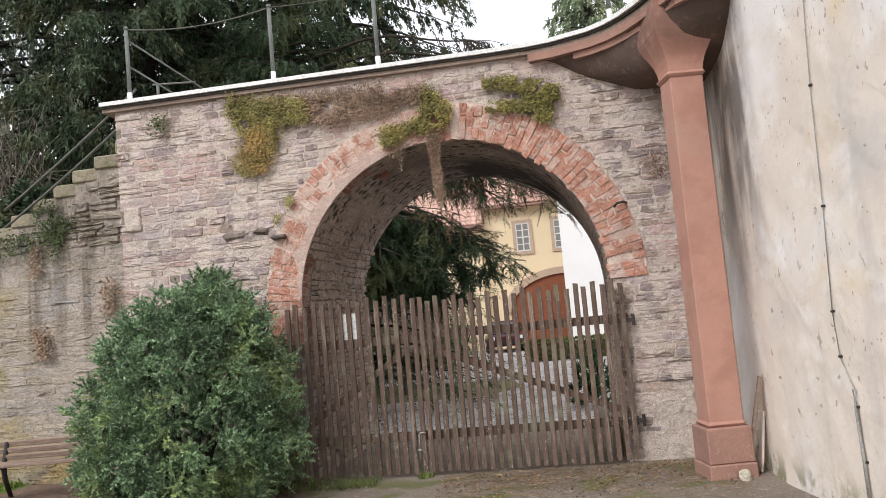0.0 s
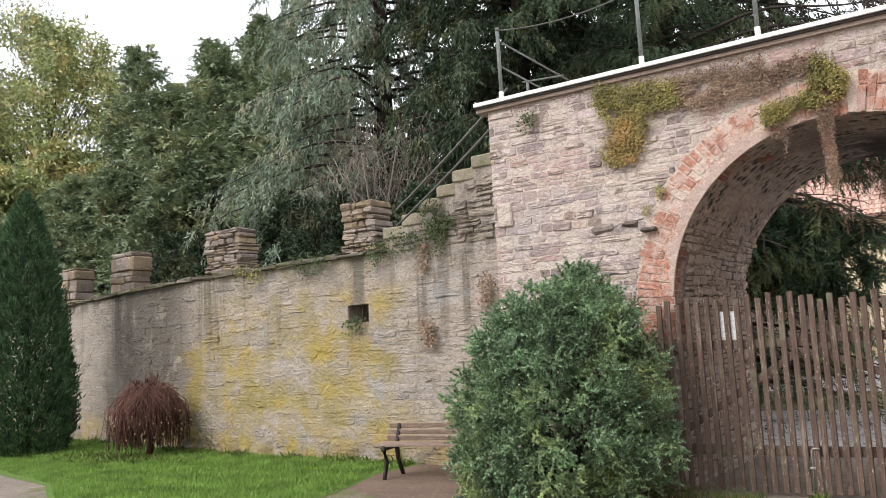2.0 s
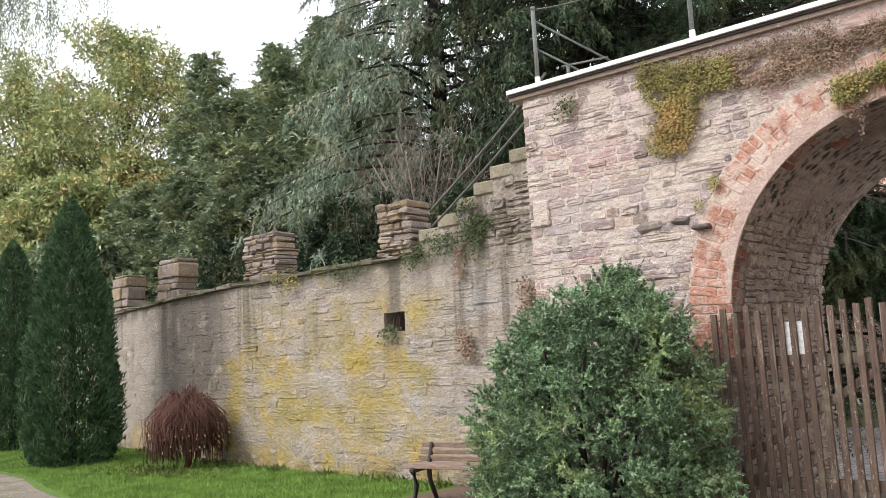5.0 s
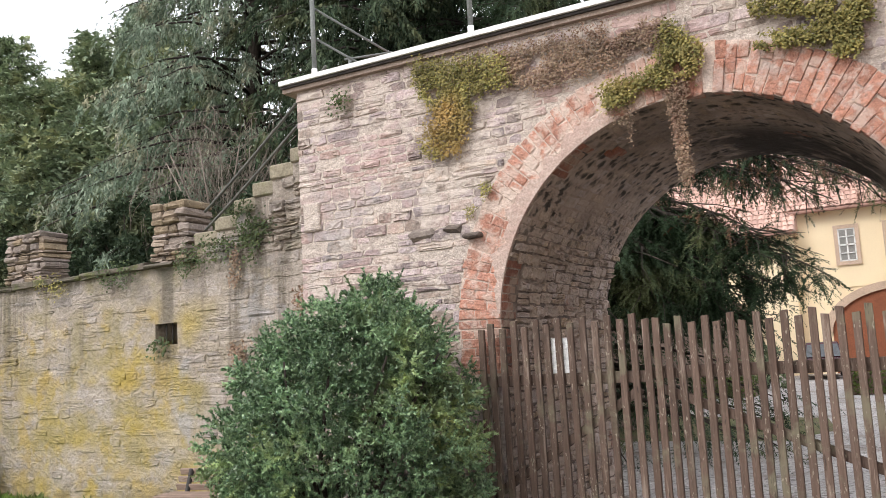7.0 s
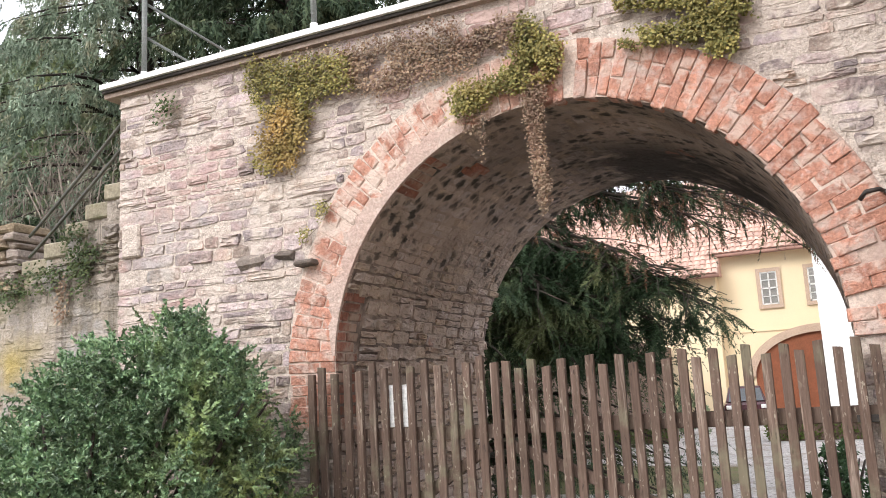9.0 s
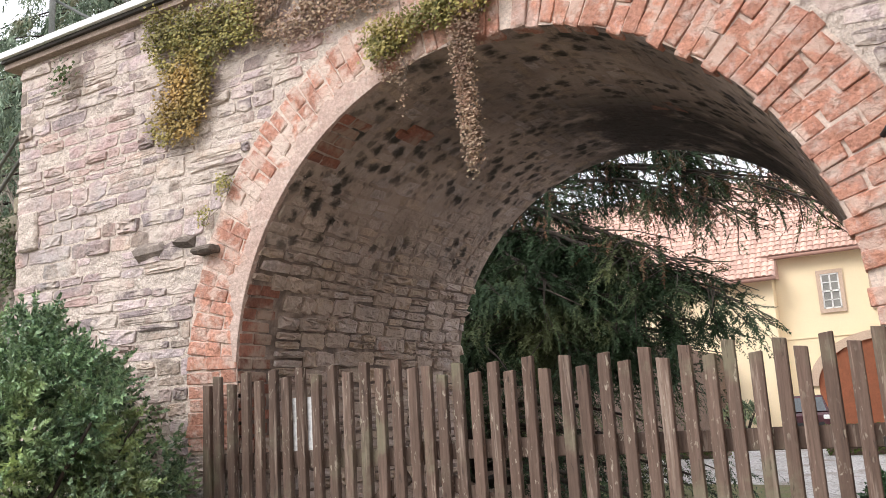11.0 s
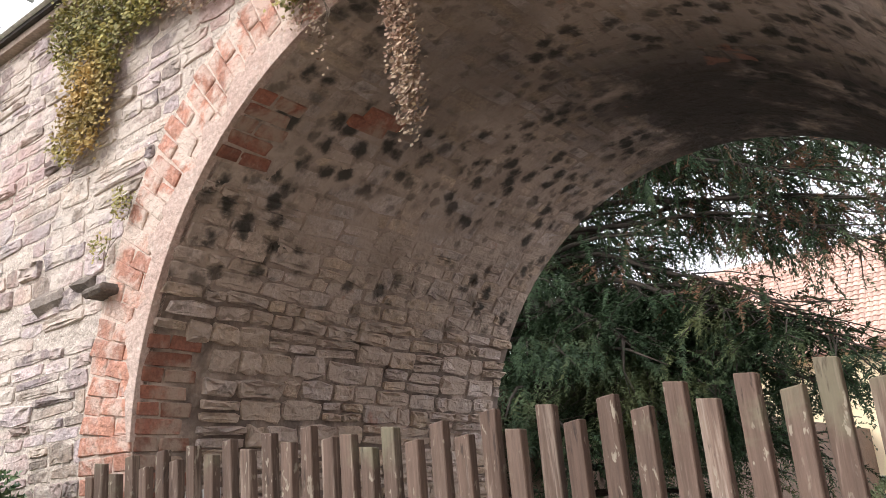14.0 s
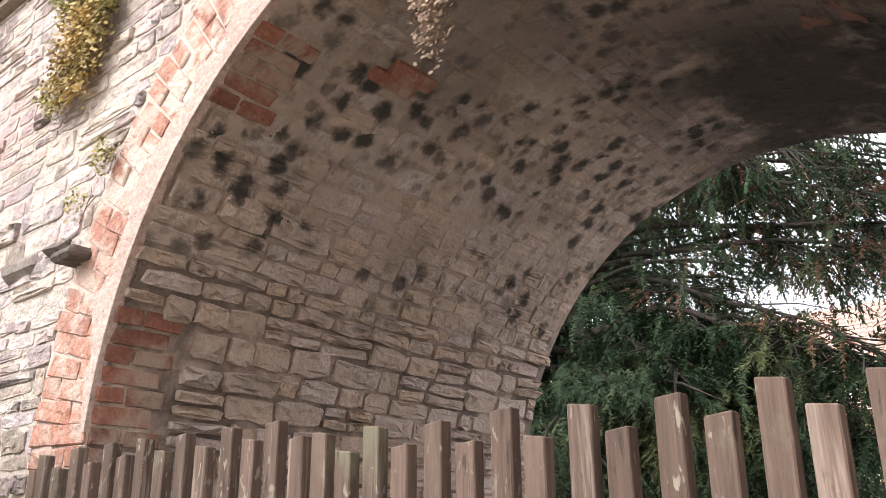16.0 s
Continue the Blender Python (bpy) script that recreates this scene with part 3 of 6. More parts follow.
# front and back in quads fanned from the arch to the outline, so that no face is concave
outer = []
for k, a in enumerate(ARC):
    c, s_ = -math.cos(a), math.sin(a)
    t = min((LEFT - AX) / c if c < -1e-6 else 1e9, (RIGHT - AX) / c if c > 1e-6 else 1e9, (TOP - AZ) / s_ if s_ > 1e-6 else 1e9)
    outer.append((AX + c * t, AZ + s_ * t))
FV, FF = [], []
for y, flip in ((FY + 0.012, False), (BY, True)):
    o = len(FV)
    FV += [(AX - AR * math.cos(a), y, AZ + AR * math.sin(a)) for a in ARC] + [(x, y, z) for x, z in outer]
    FV += [(AX - AR, y, -0.3), (LEFT, y, -0.3), (AX + AR, y, -0.3), (RIGHT, y, -0.3), (LEFT, y, TOP), (RIGHT, y, TOP)]
    quads = [(o + k, o + na + k, o + na + k + 1, o + k + 1) for k in range(na - 1)]
    c0 = o + 2 * na
    quads += [(c0 + 1, o + na, o, c0), (c0 + 2, o + na - 1, o + 2 * na - 1, c0 + 3)]
    for k in range(na - 1):
        p, q = outer[k], outer[k + 1]
        if abs(p[0] - LEFT) < 1e-4 and abs(q[1] - TOP) < 1e-4 and abs(q[0] - LEFT) > 1e-4:
            quads.append((o + na + k, c0 + 4, o + na + k + 1))
        if abs(p[1] - TOP) < 1e-4 and abs(q[0] - RIGHT) < 1e-4 and abs(p[0] - RIGHT) > 1e-4:
            quads.append((o + na + k, c0 + 5, o + na + k + 1))
    FF += [f[::-1] if flip else f for f in quads]
o = len(FV)
FV += [(LEFT, FY + 0.012, -0.3), (LEFT, BY, -0.3), (LEFT, BY, TOP), (LEFT, FY + 0.012, TOP), (RIGHT, FY + 0.012, TOP), (RIGHT, BY, TOP)]
FF += [(o, o + 1, o + 2, o + 3), (o + 3, o + 2, o + 5, o + 4)]
under(mesh_ob("mortar_face", FV, FF, M_MORTAR), wall_bridge)

# vault and jambs of the passage
vault = thing("vault", "rough stone barrel vault stained with soot and moss, crown shade painted in", "vault", kind="structure")
vp = [(AX - AR, -0.3)] + [(AX - AR * math.cos(a), AZ + AR * math.sin(a)) for a in ARC] + [(AX + AR, -0.3)]
V = [(x, FY + 0.012, z) for x, z in vp] + [(x, BY, z) for x, z in vp]
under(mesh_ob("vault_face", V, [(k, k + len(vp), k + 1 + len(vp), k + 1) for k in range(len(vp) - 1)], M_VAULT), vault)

# retaining wall to the left, in plan, with stair flank
LW = [(-4.9, 9.93), (-8.4, 10.35), (-12.0, 10.62), (-14.2, 10.95), (-16.0, 11.45), (-18.7, 12.05), (-24.0, 13.6)]
LTOP = 3.02
wall_left = thing("wall_left", "old retaining wall of pale rubble with yellow lichen", "stone wall", kind="structure")


LLEN = sum(math.hypot(b[0] - a[0], b[1] - a[1]) for a, b in zip(LW, LW[1:]))
HOLE = (-8.58, -8.14, 2.03, 2.30)
V, F = [], []
xs = [-4.9, -6.0, -7.2, HOLE[1], HOLE[0], -9.6, -11.0, -12.0, -13.2, -14.2, -15.2, -16.0, -17.3, -18.7, -21.0, -24.0]


def lw_y(x):
    for (x0, y0), (x1, y1) in zip(LW, LW[1:]):
        if x1 <= x <= x0:
            return y0 + (y1 - y0) * (x0 - x) / (x0 - x1)
    return LW[-1][1]


zs = [-0.3, 1.0, HOLE[2], HOLE[3], LTOP]
for x in xs:
    for z in zs:
        V.append((x, lw_y(x) + 0.012, z))
for x in xs:
    for z in zs:
        deep = x in HOLE[:2] and z in HOLE[2:]
        V.append((x, lw_y(x) + (2.2 if deep else 0.6), z))
nz = len(zs)
for i in range(len(xs) - 1):
    for j in range(nz - 1):
        a = i * nz + j
        if xs[i] == HOLE[1] and zs[j] == HOLE[2]:
            o = len(xs) * nz
            q = (a, a + nz, a + nz + 1, a + 1)
            F += [(q[k], q[(k + 1) % 4], q[(k + 1) % 4] + o, q[k] + o) for k in range(4)]
            F.append(tuple(k + o for k in q))
            continue
        F.append((a, a + 1, a + nz + 1, a + nz))
    F.append((i * nz + nz - 1, len(xs) * nz + i * nz + nz - 1, len(xs) * nz + (i + 1) * nz + nz - 1, (i + 1) * nz + nz - 1))
under(mesh_ob("mortar_face", V, F, M_LOW), wall_left)
# the earth bank held up behind the wall
bank = mesh_ob("bank", [(-4.9, 10.5, 2.9), (-24, 14.1, 2.9), (-80, 30, 2.9), (-80, 80, 3.4), (-9, 80, 3.4), (-6.5, 30, 3.2), (-5.2, 12.2, 2.9), (-6.5, 30, -0.3), (-5.2, 12.2, -0.3), (-9, 80, -0.3), (-24, 14.1, -0.3), (-80, 30, -0.3)],
               [(0, 6, 5, 4, 3, 2, 1), (6, 8, 7, 5), (5, 7, 9, 4), (1, 2, 11, 10)], M_DIRT)
tagged(bank, "raised earth bank behind the old wall", "ground", kind="structure")

# house wall on the right, slightly askew
RW = [(1.46, 9.2), (1.49, 8.35), (1.50, 7.9), (1.52, 7.62), (2.02, 5.0), (2.75, 1.0), (3.6, -4.0)]
V = [(x, y, z) for x, y in RW for z in (-0.3, 1.5, 3.0, 4.6, 7.5)]
F = [(i * 5 + j, (i + 1) * 5 + j, (i + 1) * 5 + j + 1, i * 5 + j + 1) for i in range(len(RW) - 1) for j in range(4)]
nv = len(V)
V += [(x + 0.5, y, z) for x, y, z in V]
F += [(i * 5 + 4, (i + 1) * 5 + 4, nv + (i + 1) * 5 + 4, nv + i * 5 + 4) for i in range(len(RW) - 1)]
tagged(mesh_ob("wall_right", V, F, M_PLASTER, True), "tall house wall of stained, flaking pale lime plaster", "wall", kind="structure")

# parapet coping, curving out over the pillar
EDGE = [(-5.33, 9.06), (-4.0, 9.06), (-2.6, 9.06), (-1.4, 9.06), (-0.75, 9.06), (-0.35, 9.04), (-0.1, 8.99), (0.1, 8.90), (0.28, 8.82), (0.45, 8.68), (0.60, 8.48), (0.74, 8.22), (0.86, 7.94), (0.98, 7.68), (1.14, 7.49), (1.36, 7.4), (1.62, 7.38)]


def edge_band(name, dy0, dy1, z0, z1, mat, parent, start=-9.0):
    """A band that follows the parapet edge between two offsets into the wall."""
    P = [Vector((x, y)) for x, y in EDGE if x > start]
    V, F = [], []
    for i, p in enumerate(P):
        d = (P[min(i + 1, len(P) - 1)] - P[max(i - 1, 0)]).normalized()
        nrm = Vector((-d.y, d.x))
        for off, z in ((dy0, z0), (dy1, z0), (dy1, z1), (dy0, z1)):
            q = p + nrm * off
            V.append((q.x, q.y, z))
    for i in range(len(P) - 1):
        for k in range(4):
            a, b = i * 4 + k, i * 4 + (k + 1) % 4
            F.append((a, b, b + 4, a + 4))
    F += [(3, 2, 1, 0), tuple(range((len(P) - 1) * 4, len(P) * 4))]
    return under(mesh_ob(name, V, F, mat), parent)


coping = thing("coping", "parapet coping with a white metal flashing on sandstone", "coping", kind="structure")
edge_band("flashing", 0.0, 0.5, 4.45, 4.495, M_ZINC, coping)
edge_band("shadow_gap", 0.03, 0.4, 4.425, 4.45, M_IRON, coping)
edge_band("moulding", 0.06, 0.4, 4.385, 4.425, M_COPESTONE, coping)
edge_band("cornice", 0.055, 0.34, 4.30, 4.384, M_SANDDARK, coping, -0.4)
edge_band("cornice_roll", 0.10, 0.30, 4.235, 4.30, M_SANDDARK, coping, 0.0)
deck_pts = [(x, y + 0.2) for x, y in EDGE if x < 1.5] + [(1.75, 7.6), (1.75, BY), (LEFT, BY)]
V = [(x, y, z) for z in (4.392, 4.445) for x, y in deck_pts]
k = len(deck_pts)
tagged(mesh_ob("deck", V, [tuple(range(k))[::-1], tuple(range(k, 2 * k))] + [(i, (i + 1) % k, (i + 1) % k + k, i + k) for i in range(k)], M_SANDDARK), "walkway deck on top of the bridge", "walkway", kind="structure")
# cove under the curved corner
cove = [i for i, p in enumerate(EDGE) if p[0] >= -0.36]
V, F = [], []
NS = 13
for i in cove:
    x, y = EDGE[i]
    q0 = Vector((x + 0.04, y + 0.13, 4.30))
    x1 = float(np.interp(x, [-0.36, 1.0, 1.62], [-0.2, 0.86, 1.52]))
    q1 = Vector((x1, FY - 0.002, float(np.interp(x, [-0.36, 0.2, 0.9], [4.36, 4.08, 3.86]))))
    bend = float(np.interp(x, [0.1, 0.68], [1.2, 4.2]))
    for j in range(NS):
        u = j / (NS - 1)
        h = 1 - (1 - u) ** bend
        V.append((q0.x + (q1.x - q0.x) * u, q0.y + (q1.y - q0.y) * u, q0.z + (q1.z - q0.z) * h))
for i in range(len(cove) - 1):
    F += [(i * NS + j, i * NS + j + 1, (i + 1) * NS + j + 1, (i + 1) * NS + j) for j in range(NS - 1)]
tagged(mesh_ob("cove", V, F, M_COVE, True), "dark cove with soot and painted shade curving out under the bridge corner", "cove", kind="structure")


# ---- things: pillar ----
def make_pillar():
    p = thing("pillar", "square red sandstone pillar with flared capital beside the wall", "pillar", at=pose(1.10, 8.22, 0, 0, 0, 10.6))
    bm = bmesh.new()
    box(bm, -0.215, 0.215, -0.235, 0.235, -0.05, 0.13, 0.012)
    part("lower_plinth", bm, M_SANDDARK, p)
    bm = bmesh.new()
    box(bm, -0.205, 0.205, -0.22, 0.22, 0.13, 0.45, 0.012)
    part("plinth", bm, M_SANDDARK, p)
    bm = bmesh.new()
    box(bm, -0.175, 0.175, -0.19, 0.19, 0.45, 0.50, 0.022)
    part("base_moulding", bm, M_SAND, p)
    bm = bmesh.new()
    box(bm, -0.155, 0.155, -0.165, 0.165, 0.49, 3.66, 0.008)
    part("shaft", bm, M_SAND, p)
    bm = bmesh.new()
    box(bm, -0.182, 0.182, -0.192, 0.192, 3.66, 3.715, 0.024)
    part("necking", bm, M_SAND, p)
    rings = [(0.158, 3.71), (0.166, 3.77), (0.185, 3.84), (0.215, 3.91), (0.25, 3.98), (0.275, 4.035), (0.288, 4.08), (0.29, 4.2), (0.26, 4.38)]
    V = [(sx * r, sy * (r + 0.01), z) for r, z in rings for sx, sy in ((-1, -1), (1, -1), (1, 1), (-1, 1))]
    F = [(i * 4 + k, i * 4 + (k + 1) % 4, (i + 1) * 4 + (k + 1) % 4, (i + 1) * 4 + k) for i in range(len(rings) - 1) for k in range(4)]
    under(mesh_ob("capital", V, F, M_SAND), p)
    return p


make_pillar()


# ---- things: gate ----
def make_gate_leaf(name, x0, x1, hinge, label, first, lift):
    g = thing(name, label, "gate", "gate leaves")
    rng = random.Random(int(abs(x0) * 100))
    pitch = 0.0917 if hinge > 0 else 0.1005
    me = []
    for k, tall in ((0, True), (1, False), (2, True), (3, False)):
        bm = bmesh.new()
        top = (1.888 if tall else 1.838) + lift
        box(bm, -0.026, 0.026, -0.018, 0.018, 0.035, top, 0.003)
        for v in bm.verts:
            if v.co.z > 1.7:
                v.co.z += 0.003 * (v.co.x / 0.026) * (1 if k > 1 else -1)
        m = bpy.data.meshes.new("picket")
        bm.to_mesh(m)
        bm.free()
        m.materials.append(M_WOOD)
        me.append(m)
    x, k = x0 + first, 1 if hinge < 0 else 0
    while x < x1 - 0.01:
        ob = new("picket", me[(k % 2) + 2 * rng.randrange(2)])
        ob.parent = g
        ob.matrix_basis = pose(x, 9.078 + rng.uniform(-0.004, 0.004), rng.uniform(-0.008, 0.008), rng.uniform(-0.2, 0.2), rng.uniform(-0.3, 0.3), rng.uniform(-3, 3))
        x += pitch * rng.uniform(0.97, 1.03)
        k += 1
    rail_y = (9.099, 9.145)
    for z in (1.455 + 0.025 * (hinge > 0), 0.425):
        boxed("rail", M_WOOD, g, (x0 + 0.01, x1 - 0.01, *rail_y, z - 0.045, z + 0.045), 0.004)
    # diagonal brace behind the pickets
    a, b = (x0 + 0.08, x1 - 0.1)
    za, zb = (1.36, 0.52) if hinge > 0 else (0.52, 1.36)
    d = Vector((b - a, 0, zb - za))
    bm = bmesh.new()
    box(bm, 0, d.length, -0.02, 0.02, -0.035, 0.035, 0.004, m=Matrix.Translation((a, 9.122, za)) @ Matrix.Rotation(-math.atan2(d.z, d.x), 4, "Y"))
    part("brace", bm, M_WOOD, g)
    return g


gate_l = make_gate_leaf("gate_leaf", -3.30, -1.815, -1, "weathered brown picket gate leaf, closed, behind the shrub", 0.058, 0.057)
gate_r = make_gate_leaf("gate_leaf", -1.83, 0.43, 1, "weathered brown picket gate leaf, closed, hinged beside the pillar", 0.075, 0.0)
for z in (1.455, 0.425):
    bm = bmesh.new()
    box(bm, 0.24, 0.47, 9.085, 9.097, z - 0.02, z + 0.02, 0.003)
    h = part("strap_hinge", bm, M_IRON, gate_r, "rusty dark iron strap hinge")
    bm = bmesh.new()
    bmesh.ops.create_cone(bm, cap_ends=True, segments=10, radius1=0.018, radius2=0.018, depth=0.12, matrix=Matrix.Translation((0.47, 9.10, z)))
    part("hinge_pin", bm, M_IRON, h)
bolt = tubes("drop_bolt", [([(-1.80, 9.045, 0.46), (-1.86, 9.045, 0.46), (-1.875, 9.045, 0.44), (-1.875, 9.045, 0.02)], 0.008, 0.008)], M_GALV, gate_l, 8)
bm = bmesh.new()
box(bm, -1.90, -1.85, 9.034, 9.062, 0.27, 0.29, 0.003)
part("bolt_guide", bm, M_GALV, bolt)
notice = thing("notice", "white laminated notice fixed behind the gate pickets", "sign")
boxed("sheet", M_PAPER, notice, (-2.645, -2.42, 9.0985, 9.102, 1.505, 1.785), 0.0)


# ---- things: posts, ropes and chain on the bridge ----
def make_post(x, y, top, lean=0.0):
    p = thing("railing_post", "slim grey steel railing post with a white foot", "railing post", "parapet posts", at=pose(x, y, 4.50, 0, lean, 0))
    tubes("post", [([(0, 0, 0.14), (0, 0, top)], 0.024, 0.024)], M_POST, p, 10)
    tubes("foot", [([(0, 0, 0), (0, 0, 0.15)], 0.030, 0.030)], M_ZINC, p, 10)
    tubes("cap", [([(0, 0, top - 0.005), (0, 0, top + 0.03)], 0.030, 0.026)], M_POST, p, 10)
    return p


for x, y, h in ((-5.08, 9.33, 0.93), (-3.27, 9.3, 0.92), (-2.02, 9.28, 0.92), (0.55, 8.82, 0.9)):
    make_post(x, y, h)


def sag(a, b, s, n=14):
    a, b = Vector(a), Vector(b)
    return [a.lerp(b, k / n) - Vector((0, 0, s * 4 * (k / n) * (1 - k / n))) for k in range(n + 1)]


tagged(tubes("railing_cable", [(sag((-5.08, 9.33, 5.43), (-3.27, 9.3, 5.42), 0.09), 0.008, 0.008), (sag((-3.27, 9.3, 5.42), (-2.02, 9.28, 5.42), 0.02), 0.005, 0.005), (sag((-2.02, 9.28, 5.42), (0.55, 8.82, 5.4), 0.12), 0.008, 0.008)], M_ROPE), "thin cable sagging between the railing posts", "cable")
for z0, z1 in ((4.62, 3.60), (4.36, 3.38)):
    tagged(tubes("hand_rope", [(sag((-5.15, 9.62, z0 + 0.16), (-7.25, 9.95, z1 - 0.06), 0.03), 0.017, 0.017)], M_ROPE), "dark rope handrail beside the stone steps", "rope", "stair ropes")
rail2 = thing("stair_rail", "short grey steel rail at the head of the steps", "rail")
tubes("post", [([(-4.93, 9.75, 4.45), (-4.93, 9.75, 4.86)], 0.02, 0.02)], M_POST, rail2, 8)
tubes("bar", [([(-5.08, 9.36, 5.3), (-4.55, 10.2, 4.86)], 0.012, 0.012)], M_POST, rail2, 6)
tubes("bar", [([(-5.08, 9.36, 4.98), (-4.55, 10.2, 4.55)], 0.012, 0.012)], M_POST, rail2, 6)
tubes("bar", [([(-5.0, 9.75, 4.85), (-4.5, 9.9, 4.86)], 0.012, 0.012)], M_POST, rail2, 6)

# ---- things: steps and merlons on the left wall ----
STEPS = [(-7.75, 3.37), (-7.36, 3.51), (-7.0, 3.67), (-6.67, 3.82), (-6.37, 3.98), (-6.03, 4.12), (-5.70, 4.27)]
stair = thing("steps", "flight of old stone steps rising to the bridge", "stairs", kind="structure")
for i, (x, z) in enumerate(STEPS):
    xr = STEPS[i + 1][0] + 0.06 if i + 1 < len(STEPS) else LEFT + 0.02
    bm = bmesh.new()
    box(bm, x, xr, lw_y(x) - 0.02, lw_y(x) + 0.9, z - 0.165, z, 0.015)
    under(part("step", bm, M_STEP, stair), stair)
bm = bmesh.new()
for i, (x, z) in enumerate(STEPS):
    xr = STEPS[i + 1][0] if i + 1 < len(STEPS) else LEFT + 0.02
    box(bm, x + 0.02, xr + 0.02, lw_y(x) + 0.014, lw_y(x) + 0.85, 2.95, z - 0.16)
part("stair_flank", bm, M_LOW, stair)


def make_merlon(x0, x1, z0, z1, seed, tall, wide, depth=0.48, back=0.03):
    rng = random.Random(seed)
    m = thing("merlon", "weathered merlon of stacked flat stones on the wall" if tall < 0.12 else "weathered squat merlon of large stone blocks", "merlon", "merlons on the wall")
    yb = lw_y((x0 + x1) / 2) + back
    boxed("core", M_DARKJOINT, m, (x0 + 0.05, x1 - 0.05, yb + 0.05, yb + depth - 0.03, z0 - 0.05, z1 - 0.03), 0.0)
    z = z0 - 0.04
    while z < z1 - 0.03:
        h = min(rng.uniform(0.35, 1.15) * tall, z1 - z)
        x = x0 + rng.uniform(-0.02, 0.03)
        while x < x1 - 0.05:
            w = min(rng.uniform(0.4, 1.0) * wide, x1 - x + rng.uniform(0, 0.03))
            if x1 - x - w < 0.08:
                w = x1 - x + rng.uniform(-0.03, 0.03)
            bm = bmesh.new()
            off = rng.uniform(-0.035, 0.03)
            box(bm, x, x + w - 0.012, yb + off, yb + depth + rng.uniform(-0.04, 0.03), z, z + h - 0.012, min(0.022, h * 0.25))
            for v in bm.verts:
                v.co += Vector((rng.uniform(-0.014, 0.014), rng.uniform(-0.016, 0.016), rng.uniform(-0.012, 0.012)))
            part("stone", bm, M_MERLON, m)
            x += w
        z += h
    return m


for i, q in enumerate(((-8.62, -8.0, 3.06, 3.89, 0.12, 0.3), (-12.05, -11.2, 3.08, 3.88, 0.11, 0.32), (-15.85, -15.1, 3.1, 3.92, 0.26, 0.6), (-18.8, -18.2, 3.1, 3.92, 0.3, 0.6))):
    make_merlon(*q[:4], 40 + i, *q[4:])


# ---- plants ----
def stuff_tubes(*args, **kw):
    return tagged(tubes(*args, **kw), kind="stuff")


def cloud(n, rng, centre, radii, shell=0.55):
    u = unit(n, rng)
    r = (shell + (1 - shell) * rng.random(n)) ** 0.6
    return np.asarray(centre) + u * r[:, None] * np.asarray(radii), u


def sprays(C, A, rng, n, length, leaf, droop=0.25, loose=0.2, round_=False):
    """Leafy shoots from points C along axes A: leaves set on both sides of a drooping stem, or all round it. Returns points, directions, normals and leaf lengths."""
    C, A = np.asarray(C, float), np.asarray(A, float)
    m = len(C)
    A = A / np.linalg.norm(A, axis=1, keepdims=True)
    S = np.cross(A, np.array([0, 0, 1.0]) + rng.normal(size=(m, 3)) * (1.0 if round_ else 0.35))
    S /= np.linalg.norm(S, axis=1, keepdims=True) + 1e-9
    N = np.cross(S, A)
    L = length * (0.6 + 0.8 * rng.random(m))
    t = (np.arange(n)[None, :] + rng.random((m, n))) / n
    side = np.where(np.arange(n) % 2, 1.0, -1.0)[None, :, None]
    if round_:
        turn = np.arange(n)[None, :] * 2.4 + rng.random((m, 1)) * 6.28
        out = S[:, None] * np.cos(turn)[..., None] + N[:, None] * np.sin(turn)[..., None]
    else:
        out = S[:, None] * side
    P = C[:, None] + A[:, None] * (L[:, None] * t)[..., None]
    P[..., 2] -= droop * L[:, None] * t * t
    D = A[:, None] * 0.65 + out * (0.95 - 0.45 * t)[..., None] + rng.normal(size=(m, n, 3)) * loose
    D[..., 2] -= droop * t
    NN = N[:, None] + rng.normal(size=(m, n, 3)) * (0.6 if round_ else 0.3)
    ln = leaf * (1.15 - 0.5 * t) * (0.75 + 0.5 * rng.random((m, n)))
    return P.reshape(-1, 3), D.reshape(-1, 3), NN.reshape(-1, 3), ln.ravel()


